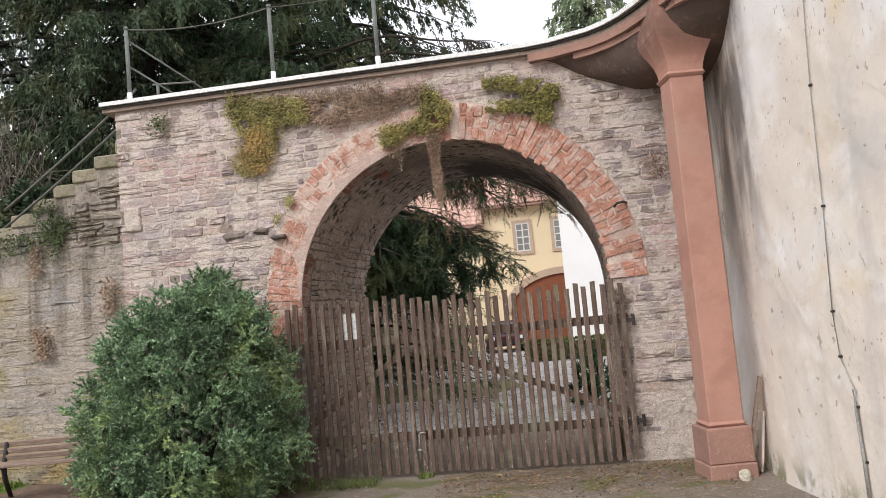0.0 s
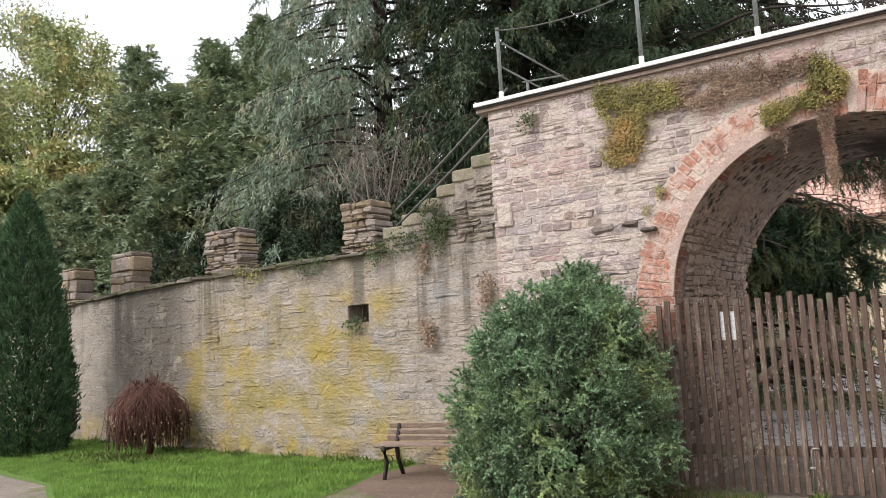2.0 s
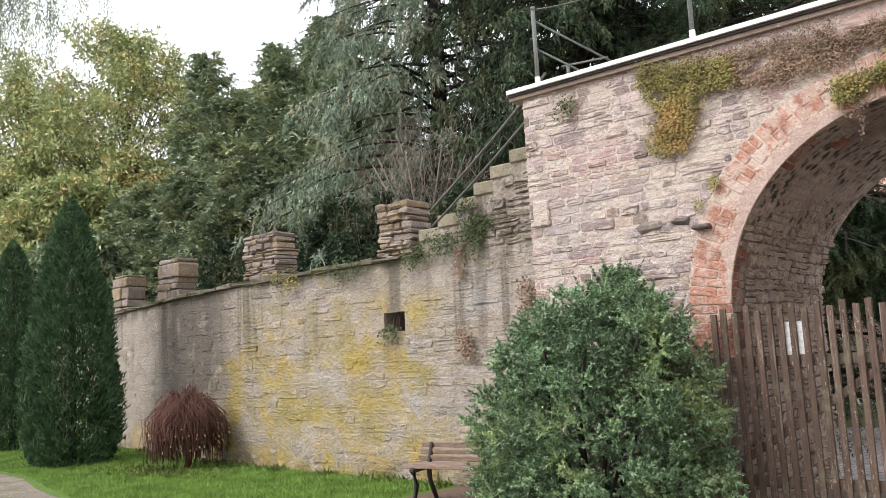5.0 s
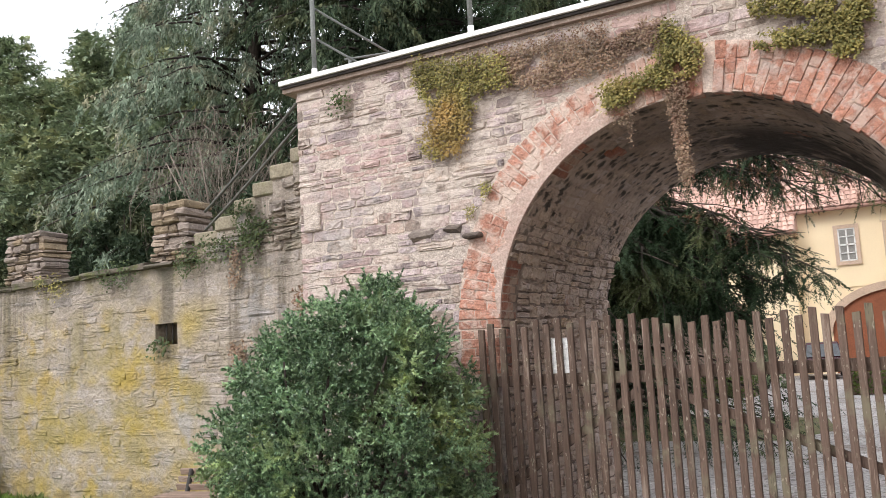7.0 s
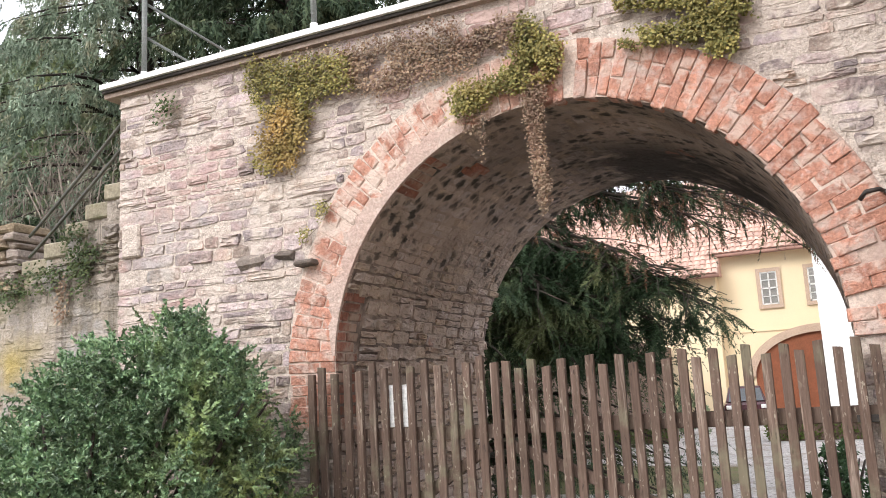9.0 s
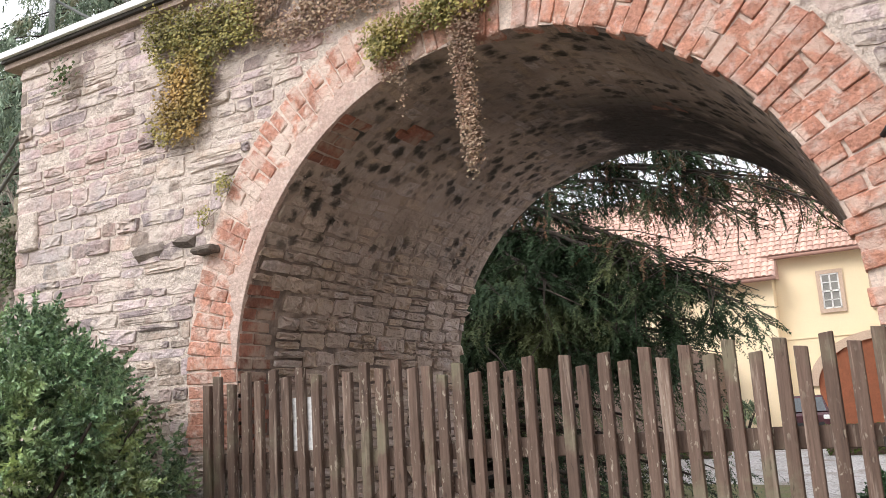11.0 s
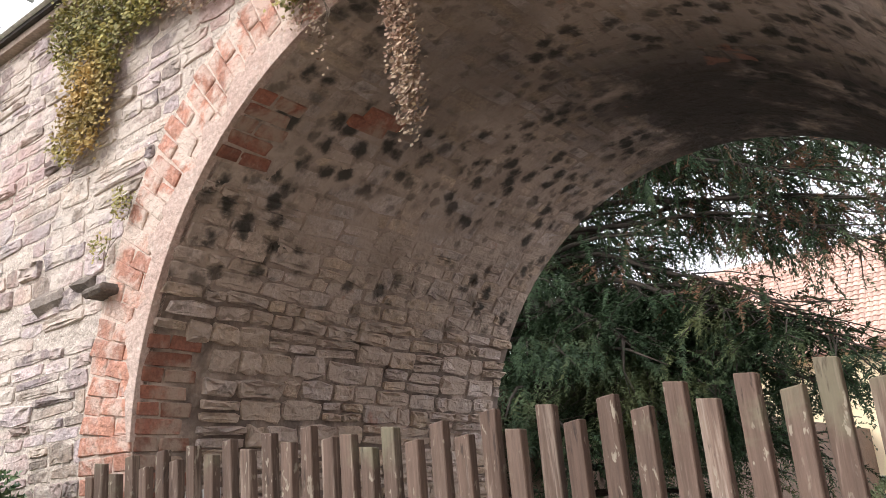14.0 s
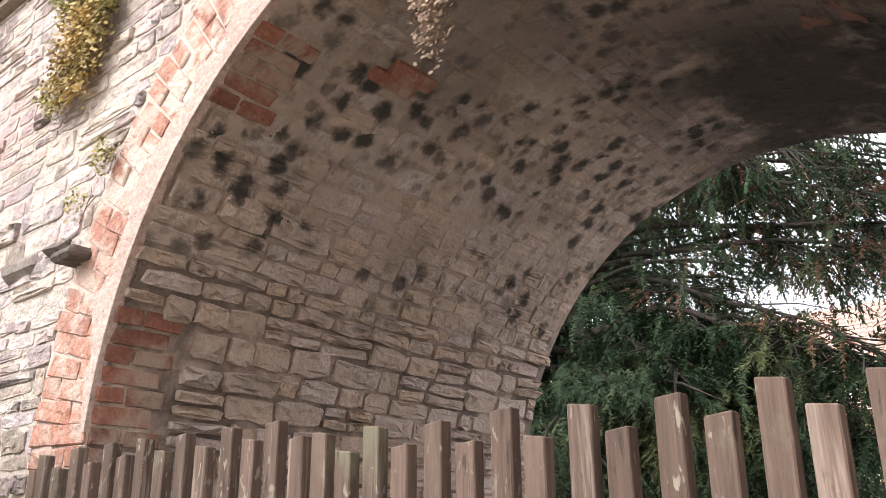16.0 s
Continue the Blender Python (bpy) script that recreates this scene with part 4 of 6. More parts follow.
def make_dome_shrub(name, x, y, r, h, apex, mat, shoots, leaf, seed, label, wall=99.0):
    """Dense evergreen: a lumpy, round dome of leafy shoots with dark gaps between them."""
    rng = np.random.default_rng(seed)
    s = thing(name, label, "shrub", at=pose(x, y, 0))
    ang = np.linspace(0, 5.6, 11)
    stuff_tubes("branchwork", [([(0.05 * math.cos(a), 0.05 * math.sin(a), -0.03), (math.cos(a) * 0.35 * r, math.sin(a) * 0.35 * r, h * 0.4), (math.cos(a) * 0.6 * r + apex[0] * 0.6, math.sin(a) * 0.6 * r + apex[1] * 0.6, h * 0.72)], 0.03, 0.008) for a in ang], M_BARK, s)
    C, A = [], []
    clumps = 0
    while clumps < shoots:
        u = rng.random() ** 0.9
        a = rng.random() * 2 * math.pi
        prof = float(np.interp(u, [0, 0.08, 0.28, 0.48, 0.68, 0.84, 0.94, 1.0], [0.62, 0.84, 1.0, 0.98, 0.82, 0.58, 0.34, 0.08]))
        if rng.random() > prof + 0.2:
            continue
        c, q = math.cos(a), math.sin(a)
        lump = noise.noise(Vector((c * 1.8 * prof, q * 1.8 * prof, u * 3.8 + seed))) * 0.18 + noise.noise(Vector((c * 4.5 * prof, q * 4.5 * prof, u * 9.0 + seed))) * 0.2
        deep = rng.random() ** 1.5 if rng.random() < 0.8 else 1.0 + 0.5 * rng.random()
        rad = r * prof * (0.95 + lump) * (1.0 - 0.34 * deep) - 0.09
        p = np.array([c * rad + apex[0] * u * u, q * rad + apex[1] * u * u, h * u * (1.0 - 0.12 * deep) - 0.06])
        if p[2] < 0.04 or y + p[1] > wall:
            continue
        clumps += 1
        out = np.array([c, q, -0.15 + 1.9 * u * u])
        out /= np.linalg.norm(out)
        for k in range(10):
            d = out * 0.75 + unit(1, rng)[0]
            C.append(p + d * 0.035 + rng.normal(size=3) * 0.015)
            A.append(d + np.array([0, 0, 0.12]))
    P, D, N, ln = sprays(C, A, rng, 24, 0.12, leaf, 0.05, 0.4, True)
    keep = (P[:, 2] > 0.02) & (y + P[:, 1] < wall)
    tagged(leaf_mesh("crown", P[keep], D[keep], N[keep], ln[keep], leaf * 0.6, mat, s), kind="stuff")
    return s


def make_shrub(name, x, y, w, d, h, mat, count, leaf, seed, label, lumps=26, taper=0.25):
    """Dense evergreen: a lumpy dome of leafy shoots round a few stems."""
    rng = np.random.default_rng(seed)
    s = thing(name, label, "shrub", at=pose(x, y, 0))
    stuff_tubes("branchwork", [([(0, 0, -0.03), (math.cos(a) * 0.2 * w, math.sin(a) * 0.2 * d, h * 0.5), (math.cos(a) * 0.33 * w, math.sin(a) * 0.33 * d, h * 0.8)], 0.03, 0.008) for a in np.linspace(0, 6.0, 9)], M_BARK, s)
    P, D = [], []
    per = count // (lumps * 14)
    for k in range(lumps):
        u = (k + 0.5) / lumps * 0.92 + 0.03
        prof = np.interp(u, [0, 0.2, 0.45, 0.65, 0.82, 1.0], [0.86, 1.0, 0.95, 0.74, 0.46, 0.06])
        a = k * 2.39996 + rng.normal() * 0.3
        rr = prof * (0.74 + 0.2 * rng.random() if rng.random() < 0.72 else 0.25 + 0.35 * rng.random())
        c = np.array([math.cos(a) * w / 2 * rr, math.sin(a) * d / 2 * rr, h * u])
        lump = 0.5 * min(w, d) * (0.22 + 0.17 * rng.random()) * (0.6 + 0.4 * prof)
        for j in range(14):
            v = unit(1, rng)[0]
            q = c + v * lump * np.array([1, 1, 1.1 if rng.random() < 0.2 else 0.8]) * (0.72 + 0.36 * rng.random() + (0.35 if rng.random() < 0.08 else 0.0))
            if q[2] < 0.03:
                continue
            ax = v + np.array([math.cos(a) * 0.5, math.sin(a) * 0.5, 0.7])
            ax /= np.linalg.norm(ax)
            t = rng.random(per)
            P.append(q + ax * (t[:, None] - 0.5) * 0.2 * h / 2.3 + rng.normal(size=(per, 3)) * 0.036 * h / 2.3)
            D.append(ax * 0.6 + unit(per, rng))
    P, D = np.concatenate(P), np.concatenate(D)
    keep = P[:, 2] > 0.02
    P, D = P[keep], D[keep]
    n = len(P)
    tagged(leaf_mesh("crown", P, D, unit(n, rng), leaf * (0.7 + 0.6 * rng.random(n)), leaf * 0.55, mat, s), kind="stuff")
    return s


def make_column_tree(name, x, y, r, h, mat, count, seed, label):
    """Clipped columnar conifer."""
    rng = np.random.default_rng(seed)
    s = thing(name, label, "conifer", "columnar conifers", at=pose(x, y, 0))
    tubes("trunk", [([(0, 0, -0.05), (0, 0, h * 0.5), (0, 0, h * 0.9)], 0.09, 0.02)], M_BARK, s)
    z = h * rng.random(count * 2)
    prof = np.interp(z / h, [0, 0.06, 0.25, 0.55, 0.8, 0.93, 1.0], [0.75, 0.95, 1.0, 0.78, 0.5, 0.27, 0.02])
    keep = rng.random(count * 2) < np.maximum(prof, 0.1)
    z, prof = z[keep], prof[keep]
    a = rng.random(len(z)) * 2 * math.pi
    bumps = 1 + 0.07 * np.sin(a * 5 + z * 3.0) + 0.07 * np.sin(a * 11 - z * 9) + 0.06 * np.sin(a * 17 + z * 23) + 0.05 * rng.normal(size=len(z))
    rad = r * prof * bumps * (0.78 + 0.22 * rng.random(len(z)) ** 0.5)
    P = np.stack([np.cos(a) * rad, np.sin(a) * rad, z + 0.02], 1)
    D = np.stack([np.cos(a) * 0.7, np.sin(a) * 0.7, np.full(len(z), 0.9)], 1) + rng.normal(size=P.shape) * 0.35
    tagged(leaf_mesh("crown", P, D, unit(len(P), rng), 0.09 * (0.7 + 0.6 * rng.random(len(P))), 0.038, mat, s), kind="stuff")
    return s


def make_conifer(name, x, y, base, h, r, mat, seed, label, branches=150, droop=0.5, spray=0.5, per=34, low=0.06, leaf=(0.34, 0.055), hang=1.0, twist=0.0, power=0.8, n=12):
    """Large conifer: tapered trunk, curved limbs and hanging sprays."""
    rng = np.random.default_rng(seed)
    s = thing(name, label, "conifer", at=pose(x, y, base))
    tubes("trunk", [([(0, 0, -0.1), (0.1, 0, h * 0.4), (0, 0.1, h * 0.97)], 0.016 * h + 0.08, 0.02)], M_BARK, s, 9)
    limbs, P, D = [], [], []
    for b in range(branches):
        u = low + (1 - low) * rng.random() ** 0.9
        z = h * u
        a = rng.random() * 2 * math.pi
        ln = r * max(0.06, (1 - u) ** power) * (0.65 + 0.45 * rng.random()) + 0.15
        path = []
        for k in range(6):
            q = k / 5
            path.append((math.cos(a + twist * q) * ln * q, math.sin(a + twist * q) * ln * q, z + ln * (0.22 * q - droop * q * q)))
        limbs.append((path, 0.013 * ln + 0.012, 0.005))
        path = np.array(path)
        m = int(per * (0.35 + ln / r))
        t = 0.15 + 0.85 * rng.random(m) ** 0.7
        idx = np.minimum((t * 5).astype(int), 4)
        f = (t * 5 - idx)[:, None]
        c = path[idx] * (1 - f) + path[idx + 1] * f
        side = rng.normal(size=(m, 3)) * np.array([0.34, 0.34, 0.12]) * spray * (0.3 + 0.7 * ln / r)
        c = c + side
        P.append(c)
        D.append(np.array([0, 0, -hang]) + side * 0.9 + np.array([math.cos(a), math.sin(a), 0]) * 0.7 + rng.normal(size=(m, 3)) * 0.4)
    stuff_tubes("branchwork", limbs, M_BARK, s, 4)
    P, D, N, ln = sprays(np.concatenate(P), np.concatenate(D), rng, n, 0.55 * spray, leaf[0], 0.3, 0.25)
    tagged(leaf_mesh("crown", P, D, N, ln, leaf[1], mat, s), kind="stuff")
    return s


def make_broadleaf(name, x, y, base, h, r, mat, seed, label, clumps=60, per=260, leaf=0.16, low=0.18):
    """Deciduous tree: forked trunk and a crown of leafy clumps with gaps."""
    rng = np.random.default_rng(seed)
    s = thing(name, label, "tree", at=pose(x, y, base))
    limbs = [([(0, 0, -0.1), (0.1, 0.1, h * 0.3), (0, 0, h * 0.8)], 0.022 * h, 0.03)]
    P, D = [], []
    for k in range(clumps):
        u = low + (1 - low) * rng.random()
        prof = math.sin(math.pi * min(1, (u - low) / (1 - low) * 0.86 + 0.14)) ** 0.6
        a = rng.random() * 2 * math.pi
        rr = r * prof * (0.3 + 0.7 * math.sqrt(rng.random()))
        c = np.array([math.cos(a) * rr, math.sin(a) * rr, h * u])
        limbs.append(([(0, 0, h * u * 0.7), (c[0] * 0.5, c[1] * 0.5, h * (u * 0.85)), tuple(c)], 0.03, 0.006))
        size = r * (0.11 + 0.14 * rng.random())
        c = c + rng.normal(size=3) * 0.09 * r
        p, d = cloud(per, rng, c, (size, size, size * (0.55 + 0.4 * rng.random())), 0.05)
        P.append(p)
        D.append(d * 0.6 + unit(per, rng) + np.array([0, 0, -0.3]))
    tubes("trunk", limbs, M_BARK, s, 6)
    P, D = np.concatenate(P), np.concatenate(D)
    n = len(P)
    N = unit(n, rng) + np.array([0, 0, 1.2])
    tagged(leaf_mesh("crown", P, D, N, leaf * (0.6 + 0.8 * rng.random(n)), leaf * 0.6, mat, s), kind="stuff")
    return s


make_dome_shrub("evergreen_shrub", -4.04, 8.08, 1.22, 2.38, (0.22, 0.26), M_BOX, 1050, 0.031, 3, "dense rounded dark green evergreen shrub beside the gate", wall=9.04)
make_column_tree("columnar_conifer", -16.3, 9.75, 0.84, 5.1, M_CYP, 24000, 11, "tall clipped dark green columnar conifer on the lawn")
make_column_tree("columnar_conifer", -21.4, 10.9, 0.8, 5.0, M_CYP, 20000, 12, "narrow dark green columnar conifer on the lawn")


def make_weeping_bush():
    rng = np.random.default_rng(21)
    s = thing("weeping_bush", "bare weeping dwarf bush with red-brown hanging twigs", "shrub", at=pose(-12.9, 10.0, 0))
    tubes("stem", [([(0, 0, -0.03), (0.03, 0.02, 0.4), (0, 0, 1.12)], 0.07, 0.05)], M_TWIG, s, 7)
    paths = []
    for k in range(900):
        a, ln = rng.random() * 2 * math.pi, 0.10 + 0.62 * rng.random() ** 0.55
        top = 1.26 - 0.5 * ln * ln + 0.09 * rng.normal()
        end = 0.12 + 0.40 * rng.random()
        c, d = math.cos(a), math.sin(a)
        j = rng.normal(size=3) * 0.085
        paths.append(([(c * 0.05, d * 0.05, 1.1), (c * ln * 0.5 + j[0], d * ln * 0.5 + j[1], top), (c * ln * 0.9 + j[2], d * ln * 0.9, top - 0.2 - 0.1 * rng.random()), (c * ln * 0.86 + j[1], d * ln * 0.86 + j[2], end)], 0.008, 0.004))
    stuff_tubes("twig_mass", paths, M_TWIG, s, 3)
    P, u = cloud(260, rng, (0, 0, 0.6), (0.75, 0.75, 0.4), 0.7)
    tagged(leaf_mesh("leaves", P, u + np.array([0, 0, -1]), unit(260, rng), 0.05, 0.03, M_LITTER, s), kind="stuff")


make_weeping_bush()


def make_curtain_conifer(name, x, y, base, h, r, mat, seed, label, limbs_n=170, strands=22, per=38, low=0.02, power=0.5, drop=1.0, leaf=(0.13, 0.028)):
    """Weeping conifer: arching limbs hung with curtains of short sprays, with gaps between the limbs."""
    rng = np.random.default_rng(seed)
    s = thing(name, label, "conifer", at=pose(x, y, base))
    tubes("trunk", [([(0, 0, -0.1), (0.1, 0, h * 0.4), (0, 0.1, h * 0.97)], 0.016 * h + 0.08, 0.02)], M_BARK, s, 9)
    limbs, P, D = [], [], []
    for b in range(limbs_n):
        u = low + (1 - low) * ((b + rng.random()) / limbs_n)
        a = b * 2.39996 + rng.normal() * 0.4
        ln = r * max(0.08, (1 - u) ** power) * (0.6 + 0.5 * rng.random()) + 0.2
        c, d = math.cos(a), math.sin(a)
        path = [(c * ln * q, d * ln * q, h * u + ln * (0.28 * q - 0.62 * q * q + 0.12 * q ** 3)) for q in np.linspace(0, 1, 6)]
        limbs.append((path, 0.011 * ln + 0.008, 0.005))
        path = np.array(path)
        for k in range(int(strands * (0.4 + 0.6 * ln / r))):
            t = 0.06 + 0.94 * rng.random() ** 0.75
            i = min(int(t * 5), 4)
            f = t * 5 - i
            q = path[i] * (1 - f) + path[i + 1] * f
            lt = drop * (0.35 + 0.75 * rng.random()) * (0.5 + 0.5 * t)
            side = np.array([-d, c, 0]) * rng.normal() * 0.32 * (1.1 - 0.6 * t) * ln / r * 1.6
            w = np.sort(rng.random(per))[:, None]
            p = q + side * (0.25 + 0.75 * w) + np.array([c * 0.25, d * 0.25, 0]) * w + np.array([0, 0, -lt]) * w ** 1.3 + rng.normal(size=(per, 3)) * 0.045 * (1.2 - w)
            P.append(p)
            D.append(np.array([c * 0.3, d * 0.3, -1.0]) + rng.normal(size=(per, 3)) * 0.45)
    stuff_tubes("branchwork", limbs, M_BARK, s, 4)
    P, D = np.concatenate(P), np.concatenate(D)
    n = len(P)
    tagged(leaf_mesh("crown", P, D, unit(n, rng), leaf[0] * (0.6 + 0.8 * rng.random(n)), leaf[1], mat, s), kind="stuff")
    return s


# trees above the wall and behind the bridge
make_curtain_conifer("weeping_conifer", -13.2, 17.5, 2.9, 17.0, 4.9, M_NOOTKA, 31, "tall grey-green weeping conifer above the old wall", 250, 28, 40, leaf=(0.12, 0.037))
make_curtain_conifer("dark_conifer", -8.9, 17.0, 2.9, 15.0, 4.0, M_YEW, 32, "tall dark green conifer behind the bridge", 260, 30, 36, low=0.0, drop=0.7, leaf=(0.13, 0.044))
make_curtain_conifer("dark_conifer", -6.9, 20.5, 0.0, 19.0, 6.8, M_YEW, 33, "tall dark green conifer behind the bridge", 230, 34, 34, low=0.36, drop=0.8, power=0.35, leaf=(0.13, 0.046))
make_curtain_conifer("green_conifer", 1.0, 26.0, 0.0, 13.0, 2.6, M_MIDGREEN, 34, "green conifer seen above the bridge deck", 100, 16, 20, low=0.5, drop=0.6, leaf=(0.2, 0.06))
for i, (x, y, h, r) in enumerate(((-30.2, 23.0, 12.3, 2.5), (-28.6, 24.0, 10.8, 2.8), (-27.2, 22.0, 9.6, 3.0), (-25.6, 23.0, 11.4, 2.5), (-24.3, 22.0, 10.2, 2.8), (-23.1, 23.2, 11.2, 2.6), (-21.6, 22.0, 11.0, 3.0), (-19.5, 21.5, 9.6, 3.0), (-31.8, 21.0, 6.6, 3.0), (-17.5, 19.5, 7.0, 3.0), (-24.0, 20.0, 6.0, 2.8), (-28.5, 20.5, 6.2, 2.8))):
    make_conifer("evergreen_tree", x, y, 2.6, h, r, M_MIDGREEN, 50 + i, "dark bushy evergreen tree on the bank", branches=190, droop=-0.2, spray=0.8, per=22, low=0.0, leaf=(0.19, 0.095), hang=-0.25, power=0.62, n=9)
for i, (x, y, h, r) in enumerate(((-41.2, 25.5, 18.5, 5.6), (-49.5, 24.0, 18.5, 6.0), (-36.5, 23.0, 10.5, 3.8), (-43.0, 20.0, 10.0, 4.6), (-30.5, 17.5, 5.5, 2.8), (-35.0, 19.0, 8.5, 3.6), (-40.0, 17.5, 7.0, 3.6))):
    make_broadleaf("broadleaf_tree", x, y, 1.0, h, r, M_YELLOWGREEN if i != 4 else M_MIDGREEN, 60 + i, "large tree turning yellow-green in autumn" if i < 4 else "smaller yellow-green tree below the autumn crowns", clumps=330, per=175, leaf=0.24, low=0.03)
for i, (x, y, w, h) in enumerate(((-15.4, 14.0, 3.0, 1.9), (-12.9, 13.6, 2.8, 2.1), (-10.7, 12.9, 2.4, 1.7), (-8.6, 12.6, 2.2, 1.5), (-18.2, 14.9, 3.0, 2.0))):
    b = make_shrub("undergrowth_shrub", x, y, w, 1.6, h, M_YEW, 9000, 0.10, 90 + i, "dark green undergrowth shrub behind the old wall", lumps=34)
    b.location.z = 2.88
# overhanging weeping tree at the far end of the lawn
def make_weeping_tree():
    rng = np.random.default_rng(77)
    s = thing("weeping_tree", "tall weeping tree with hanging green strands over the lawn", "tree", at=pose(-31.5, 12.2, 0))
    limbs, P, D = [([(0, 0, -0.1), (0.5, 0, 7), (1.5, 0, 14)], 0.4, 0.12)], [], []
    for k in range(14):
        y, ln = rng.uniform(-2.5, 2.0), rng.uniform(4.5, 10.5)
        z = rng.uniform(14.2, 16.5)
        limbs.append(([(1.2, 0, 13), (ln * 0.5, y * 0.6, z + 0.4), (ln, y, z - 0.6)], 0.08, 0.015))
        for q in range(26):
            f = rng.uniform(0.25, 1.0)
            drop = rng.uniform(2.0, 4.8)
            n = int(26 * drop)
            t = rng.random(n)
            c = np.array([ln * f, y * f + rng.normal() * 0.3, z + 0.3 - 0.8 * f * f])
            P.append(c + np.stack([rng.normal(size=n) * 0.07, rng.normal(size=n) * 0.07, -t * drop], 1))
            D.append(np.array([0, 0, -1.0]) + rng.normal(size=(n, 3)) * 0.5)
    stuff_tubes("branchwork", limbs, M_BARK, s, 6)
    P, D = np.concatenate(P), np.concatenate(D)
    tagged(leaf_mesh("crown", P, D, unit(len(P), rng), 0.13, 0.035, M_MIDGREEN, s), kind="stuff")


make_weeping_tree()
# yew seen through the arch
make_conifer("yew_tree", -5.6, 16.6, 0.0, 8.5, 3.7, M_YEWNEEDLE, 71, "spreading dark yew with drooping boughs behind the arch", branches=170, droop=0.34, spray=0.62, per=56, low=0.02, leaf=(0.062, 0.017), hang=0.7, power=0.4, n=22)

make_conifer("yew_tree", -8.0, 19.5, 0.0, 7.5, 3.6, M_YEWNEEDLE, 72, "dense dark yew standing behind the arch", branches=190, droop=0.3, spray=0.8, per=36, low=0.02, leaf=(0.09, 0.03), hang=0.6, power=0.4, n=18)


def add_bough(tree, base, tip, drop, seed, count=70, n=5, thick=0.04, clusters=0, dry=0.0):
    """A long bough with hanging twigs and flat needle sprays, evenly leafy or in clusters, part of a tree."""
    rng = np.random.default_rng(seed)
    base, tip = np.array(base, float), np.array(tip, float)
    mid = (base + tip) / 2 + np.array([0, 0, 0.6])
    path = [tuple((1 - q) ** 2 * base + 2 * q * (1 - q) * mid + q * q * tip + 0.05 * np.array([math.sin(q * 9 + seed), math.cos(q * 7), math.sin(q * 11 + seed)])) for q in np.linspace(0, 1, 11)]
    limbs, P, D = [(path, thick, 0.008)], [], []
    spots_ = 0.3 + 0.7 * rng.random(max(clusters, 1))
    for k in range(count):
        t = 0.12 + 0.88 * rng.random()
        if clusters:
            t = min(1.0, spots_[k % clusters] + rng.normal() * 0.025)
        c = (1 - t) ** 2 * base + 2 * t * (1 - t) * mid + t * t * tip
        d = np.array([rng.normal() * 0.35 + 0.25, rng.normal() * 0.35, -drop * (0.25 + 0.75 * rng.random())])
        limbs.append(([tuple(c), tuple(c + d * 0.5 + rng.normal(size=3) * 0.04), tuple(c + d)], 0.010, 0.004))
        q = rng.random(n)[:, None]
        P.append(c + d * (0.2 + 0.75 * q))
        D.append(d / np.linalg.norm(d) + rng.normal(size=(n, 3)) * 0.55)
    stuff_tubes("bough", limbs, M_BARK, tree, 5)
    P, D = np.concatenate(P), np.concatenate(D)
    cut = int(len(P) * (1 - dry))
    order = rng.permutation(len(P))
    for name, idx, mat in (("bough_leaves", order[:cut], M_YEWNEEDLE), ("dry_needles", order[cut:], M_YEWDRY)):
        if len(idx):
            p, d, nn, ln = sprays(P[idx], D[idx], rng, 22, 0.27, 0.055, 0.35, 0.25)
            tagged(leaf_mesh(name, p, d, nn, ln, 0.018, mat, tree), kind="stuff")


yew = bpy.data.objects["yew_tree"]
# low dense boughs reaching over the court
for i, (b, t, dr) in enumerate((((0.3, 0, 3.5), (4.2, -1.6, 2.72), 0.5), ((0.2, -0.3, 3.2), (3.7, -1.5, 2.5), 0.5), ((0.2, -0.2, 3.0), (3.1, -1.5, 2.4), 0.55), ((0.2, -0.4, 2.8), (2.4, -1.5, 2.3), 0.6), ((0.3, 0, 4.0), (3.8, -1.4, 3.0), 0.6), ((0.2, -0.2, 4.0), (3.2, -1.5, 3.2), 0.6), ((0.2, -0.3, 3.8), (2.1, -1.6, 3.1), 0.7), ((0.2, -0.3, 2.6), (3.2, -1.2, 2.05), 0.35))):
    add_bough(yew, b, t, dr, 230 + i, 95, 11, 0.06)
# the long arching bough and sparse ones beside it, with clusters of hanging twigs
for i, (b, t, dr, ct) in enumerate((((0.3, 0, 4.6), (3.9, -1.6, 2.95), 0.45, 60), ((0.3, 0, 5.2), (5.45, -1.5, 3.5), 0.65, 54), ((0.3, 0, 4.9), (4.7, -1.4, 3.55), 0.5, 54), ((0.3, 0, 5.6), (4.6, -1.5, 4.1), 0.5, 60), ((0.2, -0.3, 4.8), (5.5, 0.2, 4.1), 0.6, 50), ((0.3, 0, 5.8), (5.0, -0.4, 4.7), 0.7, 54))):
    add_bough(yew, b, t, dr, 250 + i, ct, 5, 0.045, 9, 0.3)
# high boughs against the sky
for i, (b, t, dr) in enumerate((((0.2, 0, 6.6), (3.6, -1.4, 5.9), 0.9), ((0.2, -0.2, 6.2), (4.6, -1.4, 5.2), 0.9), ((0.2, -0.2, 5.6), (3.4, -1.5, 5.0), 0.8), ((0.2, 0.1, 7.2), (4.4, -1.2, 6.6), 1.0), ((0.2, 0.1, 7.0), (5.4, -1.3, 6.0), 1.0))):
    add_bough(yew, b, t, dr, 270 + i, 60, 5, 0.05, 14, 0.1)


